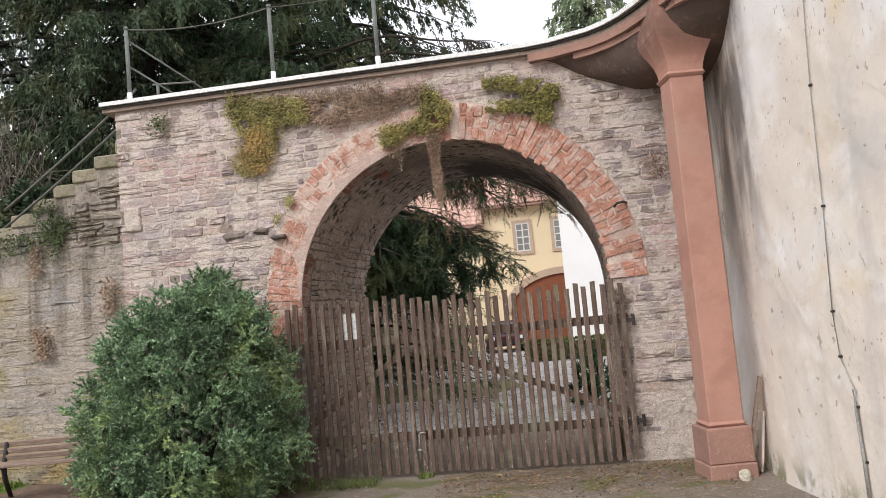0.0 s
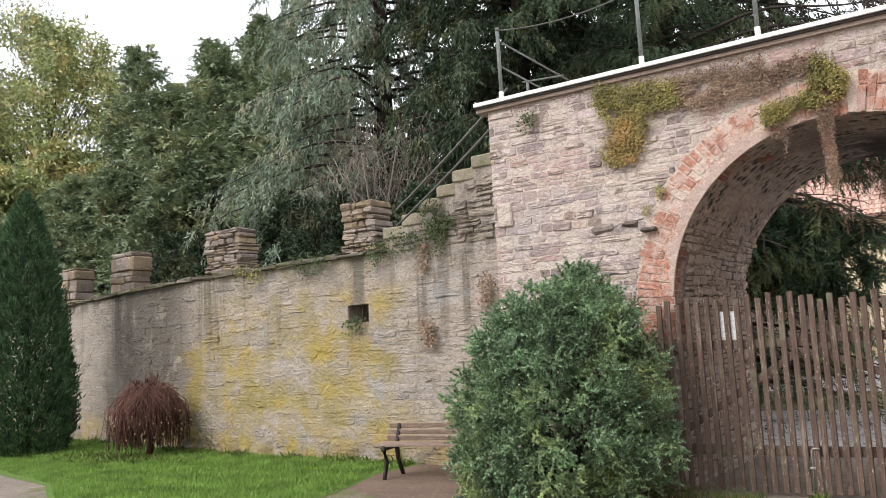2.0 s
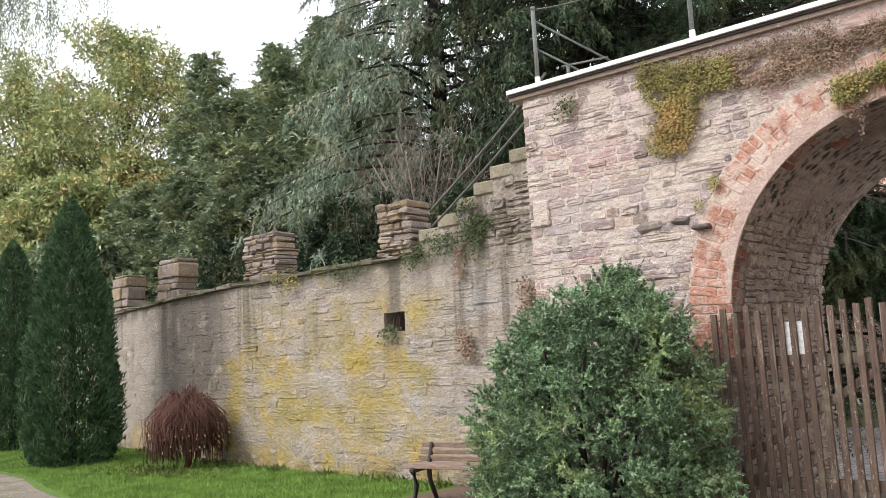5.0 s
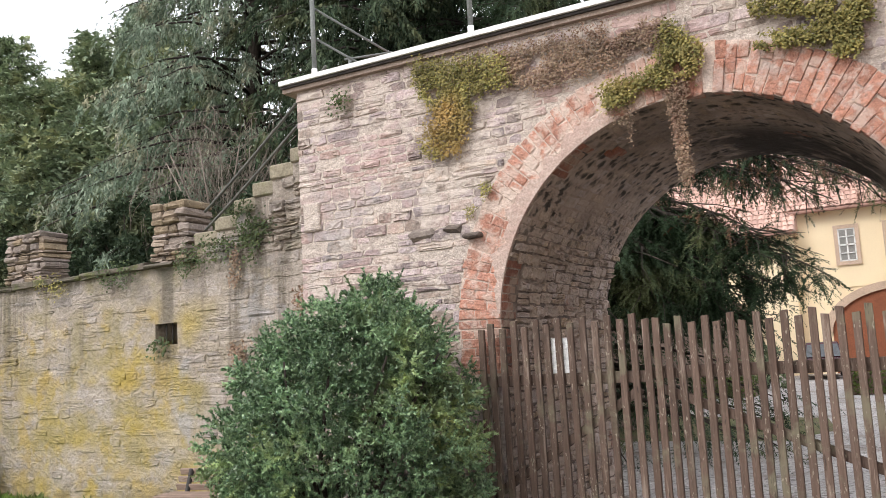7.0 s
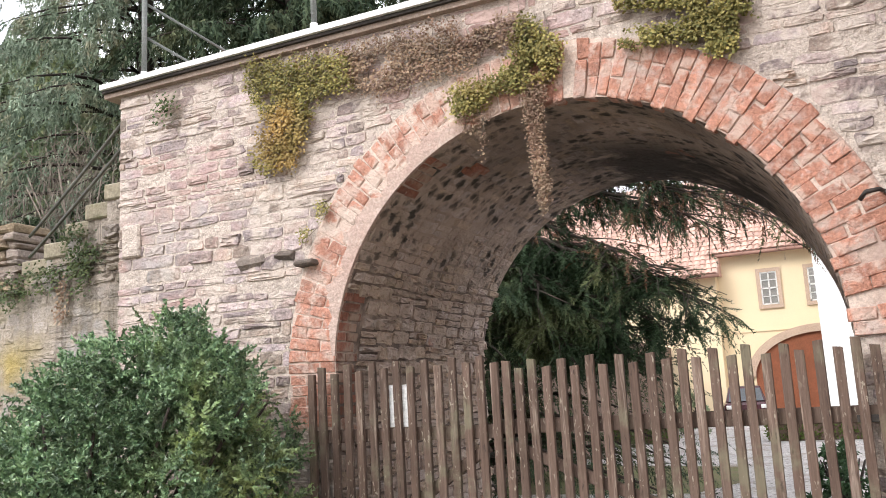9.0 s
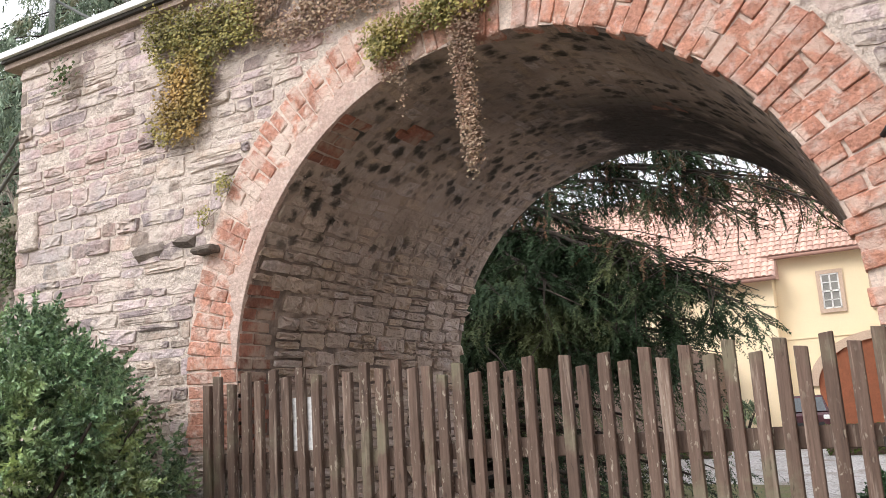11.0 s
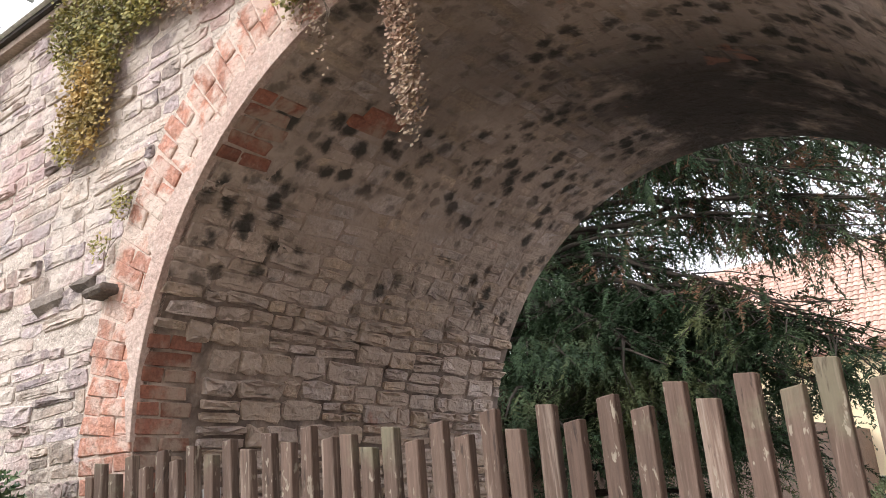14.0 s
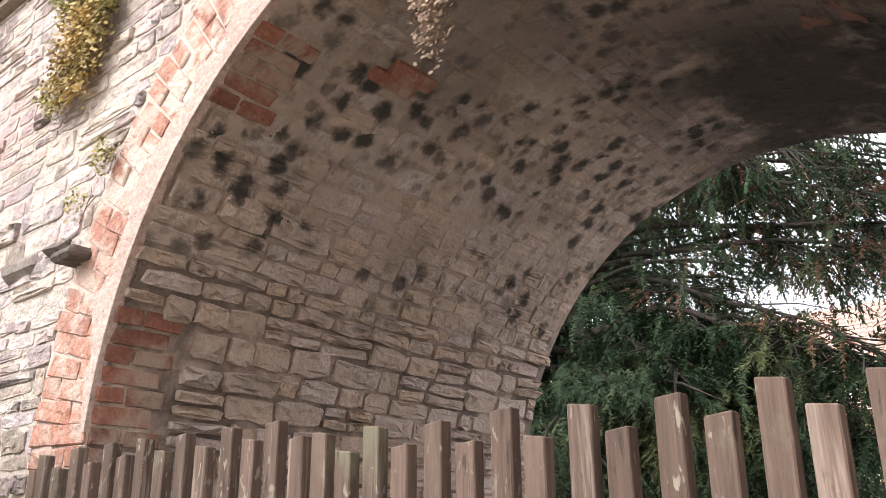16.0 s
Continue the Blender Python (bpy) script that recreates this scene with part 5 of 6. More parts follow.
# ---- things: bench ----
def make_bench():
    b = thing("park_bench", "wooden slatted park bench with dark iron legs by the wall", "bench", at=pose(-6.38, 9.24, 0, 0, 0, 8))
    for z, y, tilt in ((0.42, -0.20, 0), (0.425, -0.08, 0), (0.42, 0.04, 0)):
        boxed("seat_slat", M_BENCHWOOD, b, (-0.68, 0.68, y - 0.045, y + 0.045, z - 0.018, z + 0.018), 0.006)
    for k, z in enumerate((0.475, 0.55, 0.625)):
        boxed("back_slat", M_BENCHWOOD, b, (-0.68, 0.68, -0.016, 0.016, -0.032, 0.032), 0.006, m=pose(0, 0.14 + 0.035 * k, z, 14, 0, 0))
    for x in (-0.53, 0.53):
        V, F = [], []
        for path in ([(x, -0.24, 0.39), (x, -0.17, 0.22), (x, -0.25, 0.0)], [(x, 0.10, 0.39), (x, 0.12, 0.22), (x, 0.24, 0.0)], [(x, -0.26, 0.385), (x, 0.10, 0.385), (x, 0.20, 0.65)]):
            v, f = tube_data(path, 0.036, 0.028, 6)
            o = len(V)
            V += v
            F += [tuple(i + o for i in q) for q in f]
        under(mesh_ob("leg", V, F, M_IRON, True), b, "dark cast-iron leg")


make_bench()

# ---- things: iron bars in the wall opening ----
for k in range(3):
    tagged(tubes("window_bar", [([(-8.47 + 0.11 * k, 10.46, 2.02), (-8.47 + 0.11 * k, 10.46, 2.32)], 0.011, 0.011)], M_IRON, None, 6), "dark iron bar set in the small wall opening", "bar", "bars of the opening")

# ---- things: ledge stone, cables and leaning plank ----
ledge = thing("ledge_stone", "flat dark ledge stone jutting beside the brick arch", "stone")
bm = bmesh.new()
box(bm, -3.365, -3.195, 9.075, 9.25, 2.69, 2.735, 0.016)
for v in bm.verts:
    v.co += Vector((0.010 * math.sin(v.co.x * 40), 0.01 * math.sin(v.co.x * 90), 0.004 * math.cos(v.co.x * 70)))
part("slab", bm, M_DARKSTONE, ledge)


for x0, x1, z0, z1 in ((-3.97, -3.69, 2.73, 2.85), (-3.60, -3.40, 2.77, 2.84)):
    jut = thing("jutting_stone", "grey-brown stone jutting from the bridge wall", "stone", "jutting stones")
    bm = bmesh.new()
    box(bm, x0, x1, 9.146, 9.3, z0, z1, 0.04)
    for v in bm.verts:
        v.co += Vector((0.02 * math.sin(v.co.z * 60), 0.012 * math.sin(v.co.x * 50), 0.015 * math.sin(v.co.x * 37)))
    part("stone", bm, M_DARKSTONE if x0 > -3.65 else M_MERLON, jut)
hook = thing("iron_hook", "rusty iron hook jutting from the wall beside the bricks", "hook")
tubes("bar", [([(0.40, 9.10, 2.64), (0.43, 9.06, 2.67), (0.50, 9.08, 2.68), (0.54, 9.2, 2.68)], 0.014, 0.012)], M_IRON, hook, 7)
plaque = thing("pale_quoin", "pale worn slab set in the corner of the wall", "stone")
bm = bmesh.new()
box(bm, -5.15, -4.95, 9.145, 9.3, 2.96, 3.24, 0.015)
part("slab", bm, M_MORTAR, plaque)


def rw_x(y):
    for (x0, y0), (x1, y1) in zip(RW, RW[1:]):
        if y1 <= y <= y0:
            return x0 + (x1 - x0) * (y0 - y) / (y0 - y1)
    return RW[-1][0]


cable = thing("wall_cable", "thin grey cable clipped down the plaster wall", "cable")
cp = [(6.3, 4.6), (6.34, 3.65), (6.40, 3.05), (6.44, 2.18), (6.5, 1.43), (6.47, 1.11), (6.32, 0.89)]
tubes("wire", [([(rw_x(y) - 0.012, y, z) for y, z in cp], 0.0045, 0.0045)], M_GALV, cable, 6)
tubes("conduit", [([(rw_x(y) - 0.02, y, z) for y, z in ((6.32, 0.89), (6.32, 0.77), (6.30, 0.4), (6.29, 0.0))], 0.014, 0.014)], M_GALV, cable, 8)
for y, z in ((6.40, 3.05), (6.44, 2.18), (6.5, 1.43), (6.47, 1.11), (6.32, 0.77), (6.30, 0.4)):
    bm = bmesh.new()
    box(bm, -0.022, 0.012, -0.014, 0.014, -0.009, 0.009, 0.003, m=pose(rw_x(y), y, z))
    part("clip", bm, M_IRON, cable)
plank = thing("leaning_plank", "grey weathered board leaning against the plaster wall", "plank")
bm = bmesh.new()
d = Vector((rw_x(8.1) - 0.03, 8.1, 0.87)) - Vector((1.26, 8.1, 0.0))
bm2 = Matrix.Translation((1.26, 8.1, 0.0)) @ d.to_track_quat("Z", "Y").to_matrix().to_4x4()
box(bm, -0.035, 0.035, -0.012, 0.012, 0, d.length, 0.003, m=bm2)
part("board", bm, M_BENCHWOOD, plank)
shard = thing("plaster_shard", "pale flat stone shard leaning in the wall corner", "stone")
bm = bmesh.new()
box(bm, -0.012, 0.012, -0.07, 0.07, 0, 0.55, 0.01, m=pose(1.40, 8.25, 0.0, 0, 8, 10))
part("slab", bm, M_PLASTER, shard)
lump = thing("loose_stone", "small pale lump of stone on the ground", "stone")
bm = bmesh.new()
bmesh.ops.create_icosphere(bm, subdivisions=2, radius=0.06, matrix=Matrix.Translation((1.22, 7.92, 0.035)))
for v in bm.verts:
    v.co += Vector((math.sin(v.co.z * 90), math.sin(v.co.x * 70), math.sin(v.co.y * 80))) * 0.008
part("stone", bm, M_PLASTER, lump)


# ---- ivy ----
def inside(px, pz, poly):
    r = np.zeros(len(px), bool)
    for (x0, z0), (x1, z1) in zip(poly, poly[1:] + poly[:1]):
        hit = (z0 > pz) != (z1 > pz)
        xi = (x1 - x0) * (pz - z0) / ((z1 - z0) if z1 != z0 else 1e-9) + x0
        r ^= hit & (px < xi)
    return r


def make_ivy(poly, count, mat, leaf, seed, label, thick=0.07, surface_y=None, ragged=0.07, gap=-0.28):
    rng = np.random.default_rng(seed)
    x0, x1 = min(p[0] for p in poly), max(p[0] for p in poly)
    z0, z1 = min(p[1] for p in poly), max(p[1] for p in poly)
    px, pz = rng.uniform(x0 - 0.1, x1 + 0.1, count * 6), rng.uniform(z0 - 0.1, z1 + 0.1, count * 6)
    jx, jz = px + rng.normal(size=len(px)) * ragged, pz + rng.normal(size=len(px)) * ragged
    gaps = np.array([noise.noise(Vector((a * 6, b * 6, seed))) for a, b in zip(px, pz)])
    ok = inside(jx, jz, poly) & (gaps > gap)
    px, pz = px[ok][:count], pz[ok][:count]
    n = len(px)
    yy = np.full(n, FY - 0.02) if surface_y is None else np.array([surface_y(a) for a in px])
    P = np.stack([px, yy - thick * rng.random(n), pz], 1)
    D = np.stack([rng.normal(size=n) * 0.7, -0.35 - 0.3 * rng.random(n), -0.5 + rng.normal(size=n) * 0.6], 1)
    N = unit(n, rng) * 0.6 + np.array([0, -1.0, 0.3])
    iv = thing("ivy", label, "ivy", "ivy on the walls")
    tagged(leaf_mesh("leaves", P, D, N, leaf * (0.6 + 0.6 * rng.random(n)), leaf * 0.8, mat, iv), kind="stuff")
    vines = []
    for k in range(max(3, n // 600)):
        i = int(rng.integers(n))
        q = P[i]
        vines.append(([(q[0] + 0.02 * rng.normal(), yy[i] + 0.01, min(z1, q[2] + 0.5)), (q[0] + 0.02, yy[i] + 0.005, (min(z1, q[2] + 0.5) + q[2]) / 2), (q[0], yy[i] + 0.0, q[2])], 0.003, 0.002))
    tubes("vine", vines, M_DRYTWIG, iv, 4)
    return iv


make_ivy([(-3.78, 4.38), (-3.32, 4.29), (-2.87, 4.25), (-2.83, 4.00), (-3.10, 3.96), (-3.23, 3.79), (-3.37, 3.48), (-3.61, 3.44), (-3.76, 3.57), (-3.60, 3.84), (-3.78, 4.13)], 7200, M_IVY, 0.025, 81, "yellow-green ivy hanging below the parapet", ragged=0.03, gap=-0.55)
make_ivy([(-3.59, 4.35), (-2.86, 4.29), (-2.16, 4.28), (-1.52, 4.21), (-1.45, 4.06), (-1.70, 4.01), (-1.96, 3.93), (-2.31, 3.92), (-2.64, 3.90), (-2.85, 4.00), (-3.27, 4.26)], 5600, M_IVYBROWN, 0.023, 82, "dry brown ivy spread below the parapet", thick=0.05, ragged=0.04)
make_ivy([(-1.48, 4.21), (-1.33, 4.04), (-1.21, 3.92), (-1.29, 3.73), (-1.43, 3.69), (-1.59, 3.69), (-1.72, 3.70), (-1.87, 3.59), (-2.02, 3.59), (-2.04, 3.79), (-1.71, 3.80), (-1.57, 3.89), (-1.54, 4.05)], 4200, M_IVY, 0.025, 83, "yellowing ivy clump over the crown of the arch", thick=0.1, ragged=0.025, gap=-0.45)
make_ivy([(-1.48, 3.75), (-1.34, 3.72), (-1.40, 3.38), (-1.37, 2.96), (-1.43, 2.82), (-1.47, 3.01), (-1.49, 3.32), (-1.51, 3.56)], 2600, M_IVYBROWN, 0.019, 84, "dry brown ivy strand hanging in the arch", thick=0.08, ragged=0.012, gap=-2.0)
make_ivy([(-2.01, 3.60), (-1.79, 3.60), (-1.83, 3.23), (-1.86, 3.43), (-1.93, 3.38), (-1.99, 3.49)], 260, M_IVYBROWN, 0.018, 85, "thin dry ivy twigs hanging in the arch", thick=0.08, ragged=0.015)
make_ivy([(-0.93, 4.17), (-0.56, 4.17), (-0.05, 4.05), (-0.07, 3.67), (-0.29, 3.65), (-0.40, 3.78), (-0.84, 3.82), (-0.84, 3.90), (-0.47, 3.91), (-0.31, 3.95), (-0.90, 4.12)], 5200, M_IVY, 0.025, 86, "green and yellow ivy above the brick arch", thick=0.08, ragged=0.02)
make_ivy([(-3.17, 3.16), (-3.08, 3.16), (-3.07, 3.02), (-3.17, 3.0)], 260, M_IVY, 0.02, 87, "small ivy tuft beside the arch", ragged=0.012)
make_ivy([(-3.33, 2.96), (-3.24, 2.96), (-3.25, 2.86), (-3.33, 2.86)], 130, M_IVY, 0.02, 88, "small ivy tuft beside the arch", ragged=0.012)
make_ivy([(-4.75, 4.25), (-4.55, 4.25), (-4.55, 4.12), (-4.75, 4.1)], 110, M_IVYDARK, 0.035, 89, "small ivy tuft below the parapet", ragged=0.05)
lw = lambda x: lw_y(x) - 0.03
make_ivy([(-7.0, 3.6), (-6.75, 3.6), (-6.4, 3.35), (-6.35, 3.2), (-6.55, 3.1), (-6.65, 2.9), (-6.8, 3.0), (-6.85, 3.3)], 900, M_IVYDARK, 0.034, 90, "dark green ivy on the stair wall", surface_y=lw)
make_ivy([(-8.0, 3.12), (-7.3, 3.22), (-6.9, 3.2), (-6.95, 3.08), (-7.7, 3.0), (-7.8, 2.88), (-8.0, 2.95)], 700, M_IVYDARK, 0.034, 91, "ivy trailing along the wall top", surface_y=lw, thick=0.14)
make_ivy([(-7.02, 3.1), (-6.9, 3.1), (-6.9, 2.65), (-7.0, 2.65)], 170, M_IVYBROWN, 0.04, 92, "dry brown ivy tuft on the old wall", surface_y=lw, ragged=0.03)
make_ivy([(-7.05, 1.95), (-6.8, 1.95), (-6.78, 1.65), (-7.02, 1.6)], 300, M_IVYBROWN, 0.04, 93, "dry brown ivy tuft on the old wall", surface_y=lw, ragged=0.05)
make_ivy([(-5.95, 2.5), (-5.75, 2.45), (-5.75, 2.1), (-5.95, 2.1)], 220, M_IVYBROWN, 0.04, 94, "dry brown ivy tuft on the old wall", surface_y=lw, ragged=0.05)
make_ivy([(-9.7, 3.1), (-8.9, 3.1), (-9.0, 2.85), (-9.3, 2.95), (-9.5, 2.9)], 330, M_IVYDARK, 0.035, 95, "dark green ivy trailing over the wall top", surface_y=lw, thick=0.14)
make_ivy([(-11.1, 3.08), (-10.5, 3.1), (-10.5, 2.85), (-10.8, 2.93), (-11.0, 2.9)], 240, M_IVY, 0.035, 96, "yellowing ivy trailing over the wall top", surface_y=lw, thick=0.12)
make_ivy([(-8.6, 2.08), (-8.2, 2.08), (-8.25, 1.95), (-8.55, 1.93)], 90, M_IVYDARK, 0.05, 97, "green weeds on the sill of the wall opening", surface_y=lw, ragged=0.04)
make_ivy([(0.75, 3.2), (1.0, 3.1), (1.0, 2.85), (0.8, 2.9)], 160, M_IVYBROWN, 0.03, 98, "dry ivy remains beside the pillar", ragged=0.05)

# bare brown scrub above the wall
rngs = np.random.default_rng(33)
scrub = thing("bare_scrub", "tangle of bare grey-brown twigs above the wall", "shrub", at=pose(-10.2, 13.3, 2.9))
paths = []
for k in range(620):
    u = unit(1, rngs)[0] * rngs.random() ** 0.4 * np.array([1.5, 0.9, 1.5])
    p0 = np.array([0, 0, 1.75]) + u
    ln = 0.3 + 0.6 * rngs.random()
    d0 = unit(1, rngs)[0] * 0.8 + np.array([0, 0, 0.2])
    j = rngs.normal(size=3) * 0.1
    paths.append(([tuple(p0), tuple(p0 + d0 * ln * 0.5 + j), tuple(p0 + d0 * ln * 0.8 + np.array([0, 0, -0.35 * ln]) + j), tuple(p0 + d0 * ln * 0.9 + np.array([0, 0, -0.9 * ln]))], 0.006, 0.003))
for k in range(9):
    a = k * 0.7
    paths.append(([(0, 0, -0.05), (math.cos(a) * 0.4, math.sin(a) * 0.3, 1.2), (math.cos(a) * 1.1, math.sin(a) * 0.7, 2.4)], 0.03, 0.01))
stuff_tubes("twig_mass", paths[:-9], M_DRYTWIG, scrub, 3)
for path in paths[-9:]:
    tubes("stem", [path], M_DRYTWIG, scrub, 5)


# ---- the house across the courtyard ----
def make_window(parent, x0, x1, z0, z1, y):
    w = under(mesh_ob("window", [(x0, y - 0.03, z0), (x1, y - 0.03, z0), (x1, y - 0.03, z1), (x0, y - 0.03, z1)], [(0, 1, 2, 3)], M_PANE), parent)
    bm = bmesh.new()
    for q in ((x0 - 0.16, x0, z0 - 0.16, z1 + 0.16), (x1, x1 + 0.16, z0 - 0.16, z1 + 0.16), (x0, x1, z1, z1 + 0.16), (x0, x1, z0 - 0.16, z0)):
        box(bm, q[0], q[1], y - 0.09, y + 0.05, q[2], q[3])
    part("surround", bm, M_TRIM, w)
    bm = bmesh.new()
    xm, w3 = (x0 + x1) / 2, (z1 - z0) / 4
    for q in ((x0, x0 + 0.06, z0, z1), (x1 - 0.06, x1, z0, z1), (xm - 0.032, xm + 0.032, z0, z1), (x0, x1, z1 - 0.06, z1), (x0, x1, z0, z0 + 0.06), (x0, x1, z0 + 2 * w3 - 0.035, z0 + 2 * w3 + 0.035), (x0, x1, z0 + w3 - 0.02, z0 + w3 + 0.02), (x0, x1, z0 + 3 * w3 - 0.02, z0 + 3 * w3 + 0.02)):
        box(bm, q[0], q[1], y - 0.07, y - 0.035, q[2], q[3])
    part("frame", bm, M_WHITEFRAME, w)
    return w


def tiled_roof(parent, x0, x1, y0, z0, y1, z1, seed):
    """Pantiles in overlapping rows on one slope."""
    rng = random.Random(seed)
    ln = math.hypot(y1 - y0, z1 - z0)
    rows, cols = int(ln / 0.34), int((x1 - x0) / 0.26)
    uy, uz = (y1 - y0) / ln, (z1 - z0) / ln
    V, F = [], []
    for r in range(rows):
        for c in range(cols):
            x = x0 + c * 0.26
            s0, s1 = r * 0.34, r * 0.34 + 0.40
            o = len(V)
            j = rng.uniform(-0.012, 0.012)
            for s, lift in ((s0, 0.06 + j), (s1, 0.01)):
                for dx, dz in ((0, 0.0), (0.09, 0.055), (0.17, 0.055), (0.25, 0.0)):
                    V.append((x + dx, y0 + uy * s - uz * (lift + dz), z0 + uz * s + uy * (lift + dz)))
            F += [(o + k, o + k + 1, o + k + 5, o + k + 4) for k in range(3)]
            F.append((o, o + 1, o + 2, o + 3))
    ob = under(mesh_ob("roof_tiles", V, F, M_ROOF), parent)
    return tagged(ob, kind="stuff")


house = thing("yellow_house", "yellow rendered house with red tiled roof across the courtyard", "house")
HY = 44.0
boxed("wall", M_YELLOW, house, (-5.0, 6.0, HY, HY + 8, -0.1, 7.25), 0.0)
boxed("wing_wall", M_YELLOW, house, (-17.0, -4.95, HY - 0.8, HY + 8, -0.1, 6.35), 0.0)
roof = tiled_roof(house, -5.3, 6.2, HY - 0.45, 7.25, HY + 5.0, 12.3, 1)
roof_w = tiled_roof(house, -17.5, -4.75, HY - 1.3, 6.3, HY + 4.5, 11.9, 2)
V = [(-5.3, HY - 0.45, 7.2), (6.2, HY - 0.45, 7.2), (6.2, HY + 5, 12.25), (-5.3, HY + 5, 12.25), (6.2, HY + 10.5, 7.2), (-5.3, HY + 10.5, 7.2)]
under(mesh_ob("roof", V, [(0, 1, 2, 3), (3, 2, 4, 5), (0, 3, 5)], M_ROOF), house)
V = [(-17.5, HY - 1.3, 6.25), (-4.75, HY - 1.3, 6.25), (-4.75, HY + 4.5, 11.85), (-17.5, HY + 4.5, 11.85), (-4.75, HY + 10.3, 6.25), (-17.5, HY + 10.3, 6.25)]
under(mesh_ob("wing_roof", V, [(0, 1, 2, 3), (3, 2, 4, 5), (0, 3, 5), (1, 4, 2)], M_ROOF), house)
tubes("gutter", [([(-17.4, HY - 1.38, 6.22), (-4.7, HY - 1.38, 6.22)], 0.08, 0.08)], M_SANDDARK, house, 8)
tubes("gutter", [([(-5.0, HY - 0.52, 7.16), (6.2, HY - 0.52, 7.16)], 0.08, 0.08)], M_SANDDARK, house, 8)
make_window(house, -3.15, -2.45, 4.85, 6.3, HY)
make_window(house, -1.2, -0.5, 4.85, 6.3, HY)
bm = bmesh.new()
box(bm, -5.0, -1.0, HY - 0.05, HY, 3.72, 3.80)
part("string_course", bm, M_YELLOW, house)
ep = [(-1.0 - 2.75 * math.cos(math.pi * k / 24), 1.75 + 1.8 * math.sin(math.pi * k / 24)) for k in range(25)]
under(mesh_ob("gateway_door", [(x, HY - 0.02, z) for x, z in ep] + [(1.75, HY - 0.02, -0.05), (-3.75, HY - 0.02, -0.05)], [tuple(range(27))], M_GATEBROWN), house)
V, F = [], []
for k, (x, z) in enumerate(ep):
    dx, dz = (x + 1.0) / 2.75, (z - 1.75) / 1.8
    for s_, yy in ((0.0, HY - 0.02), (0.0, HY - 0.14), (0.34, HY - 0.14), (0.34, HY - 0.02)):
        V.append((x + dx * s_, yy, z + dz * s_))
for k in range(len(ep) - 1):
    F += [(k * 4 + q, k * 4 + (q + 1) % 4, k * 4 + 4 + (q + 1) % 4, k * 4 + 4 + q) for q in range(4)]
under(mesh_ob("gateway_trim", V, F, M_TRIM), house)

white_house = thing("white_house", "plain white rendered building at the side of the courtyard", "house")
boxed("wall", M_WHITE, white_house, (-0.82, 9.0, 40.0, 43.9, -0.1, 8.0), 0.0)
V = [(-1.2, 39.8, 8.0), (9.2, 39.8, 8.0), (9.2, 42.0, 9.6), (-1.2, 42.0, 9.6), (9.2, 44.0, 8.0), (-1.2, 44.0, 8.0)]
under(mesh_ob("roof", V, [(0, 1, 2, 3), (3, 2, 4, 5), (0, 3, 5), (1, 4, 2)], M_ROOF), white_house)


def make_car():
    c = thing("parked_car", "small dark red car parked across the courtyard", "car", at=pose(-3.65, 38.5, 0, 0, 0, 8))
    bm = bmesh.new()
    box(bm, -0.82, 0.82, 0, 3.9, 0.28, 0.82, 0.09)
    part("body", bm, M_CARRED, c)
    bm = bmesh.new()
    vs = box(bm, -0.74, 0.74, 0.85, 3.3, 0.8, 1.42, 0.05)
    for v in vs:
        if v.co.z > 1.1:
            v.co.x *= 0.8
            v.co.y = 2.1 + (v.co.y - 2.1) * 0.68
    cabin = part("cabin", bm, M_CARRED, c)
    bm = bmesh.new()
    vs = box(bm, -0.64, 0.64, 0.80, 0.82, 0.86, 1.34)
    for v in vs:
        v.co.y += (v.co.z - 0.86) * 0.78
        v.co.x *= 1 - (v.co.z - 0.86) * 0.3
    part("windscreen", bm, M_DARKPANE, cabin, "dark glass windscreen")
    for x in (-0.62, 0.62):
        bm = bmesh.new()
        box(bm, x - 0.14, x + 0.14, -0.02, 0.05, 0.58, 0.74, 0.03)
        part("headlight", bm, M_WHITEFRAME, c, "clear headlight")
    bm = bmesh.new()
    box(bm, -0.5, 0.5, -0.03, 0.03, 0.36, 0.5, 0.02)
    part("grille", bm, M_RUBBER, c)
    for x in (-0.76, 0.76):
        for y in (0.7, 3.2):
            bm = bmesh.new()
            bmesh.ops.create_cone(bm, cap_ends=True, segments=20, radius1=0.31, radius2=0.31, depth=0.2, matrix=pose(x, y, 0.31, 0, 90, 0))
            w = part("wheel", bm, M_RUBBER, c, "black tyre")
            bm = bmesh.new()
            bmesh.ops.create_cone(bm, cap_ends=True, segments=16, radius1=0.18, radius2=0.18, depth=0.22, matrix=pose(x, y, 0.31, 0, 90, 0))
            part("rim", bm, M_GALV, w)


make_car()


def make_hedge(x0, x1, y0, y1, h, seed, mat, label):
    rng = np.random.default_rng(seed)
    n = int(900 * ((x1 - x0) + (y1 - y0)) * h)
    hd = thing("hedge", label, "hedge")
    boxed("core", M_DIRT, hd, (x0 + 0.08, x1 - 0.08, y0 + 0.08, y1 - 0.08, 0, h * 0.85), 0.02)
    P = np.stack([rng.uniform(x0, x1, n), rng.uniform(y0, y1, n), rng.uniform(0.02, h, n)], 1)
    k = rng.integers(3, size=n)
    P[k == 0, 1] = y0 + 0.06 * rng.random((k == 0).sum())
    P[k == 1, 2] = h - 0.06 * rng.random((k == 1).sum())
    tagged(leaf_mesh("leaves", P, unit(n, rng) + np.array([0, -0.3, 0.5]), unit(n, rng), 0.08, 0.06, mat, hd), kind="stuff")


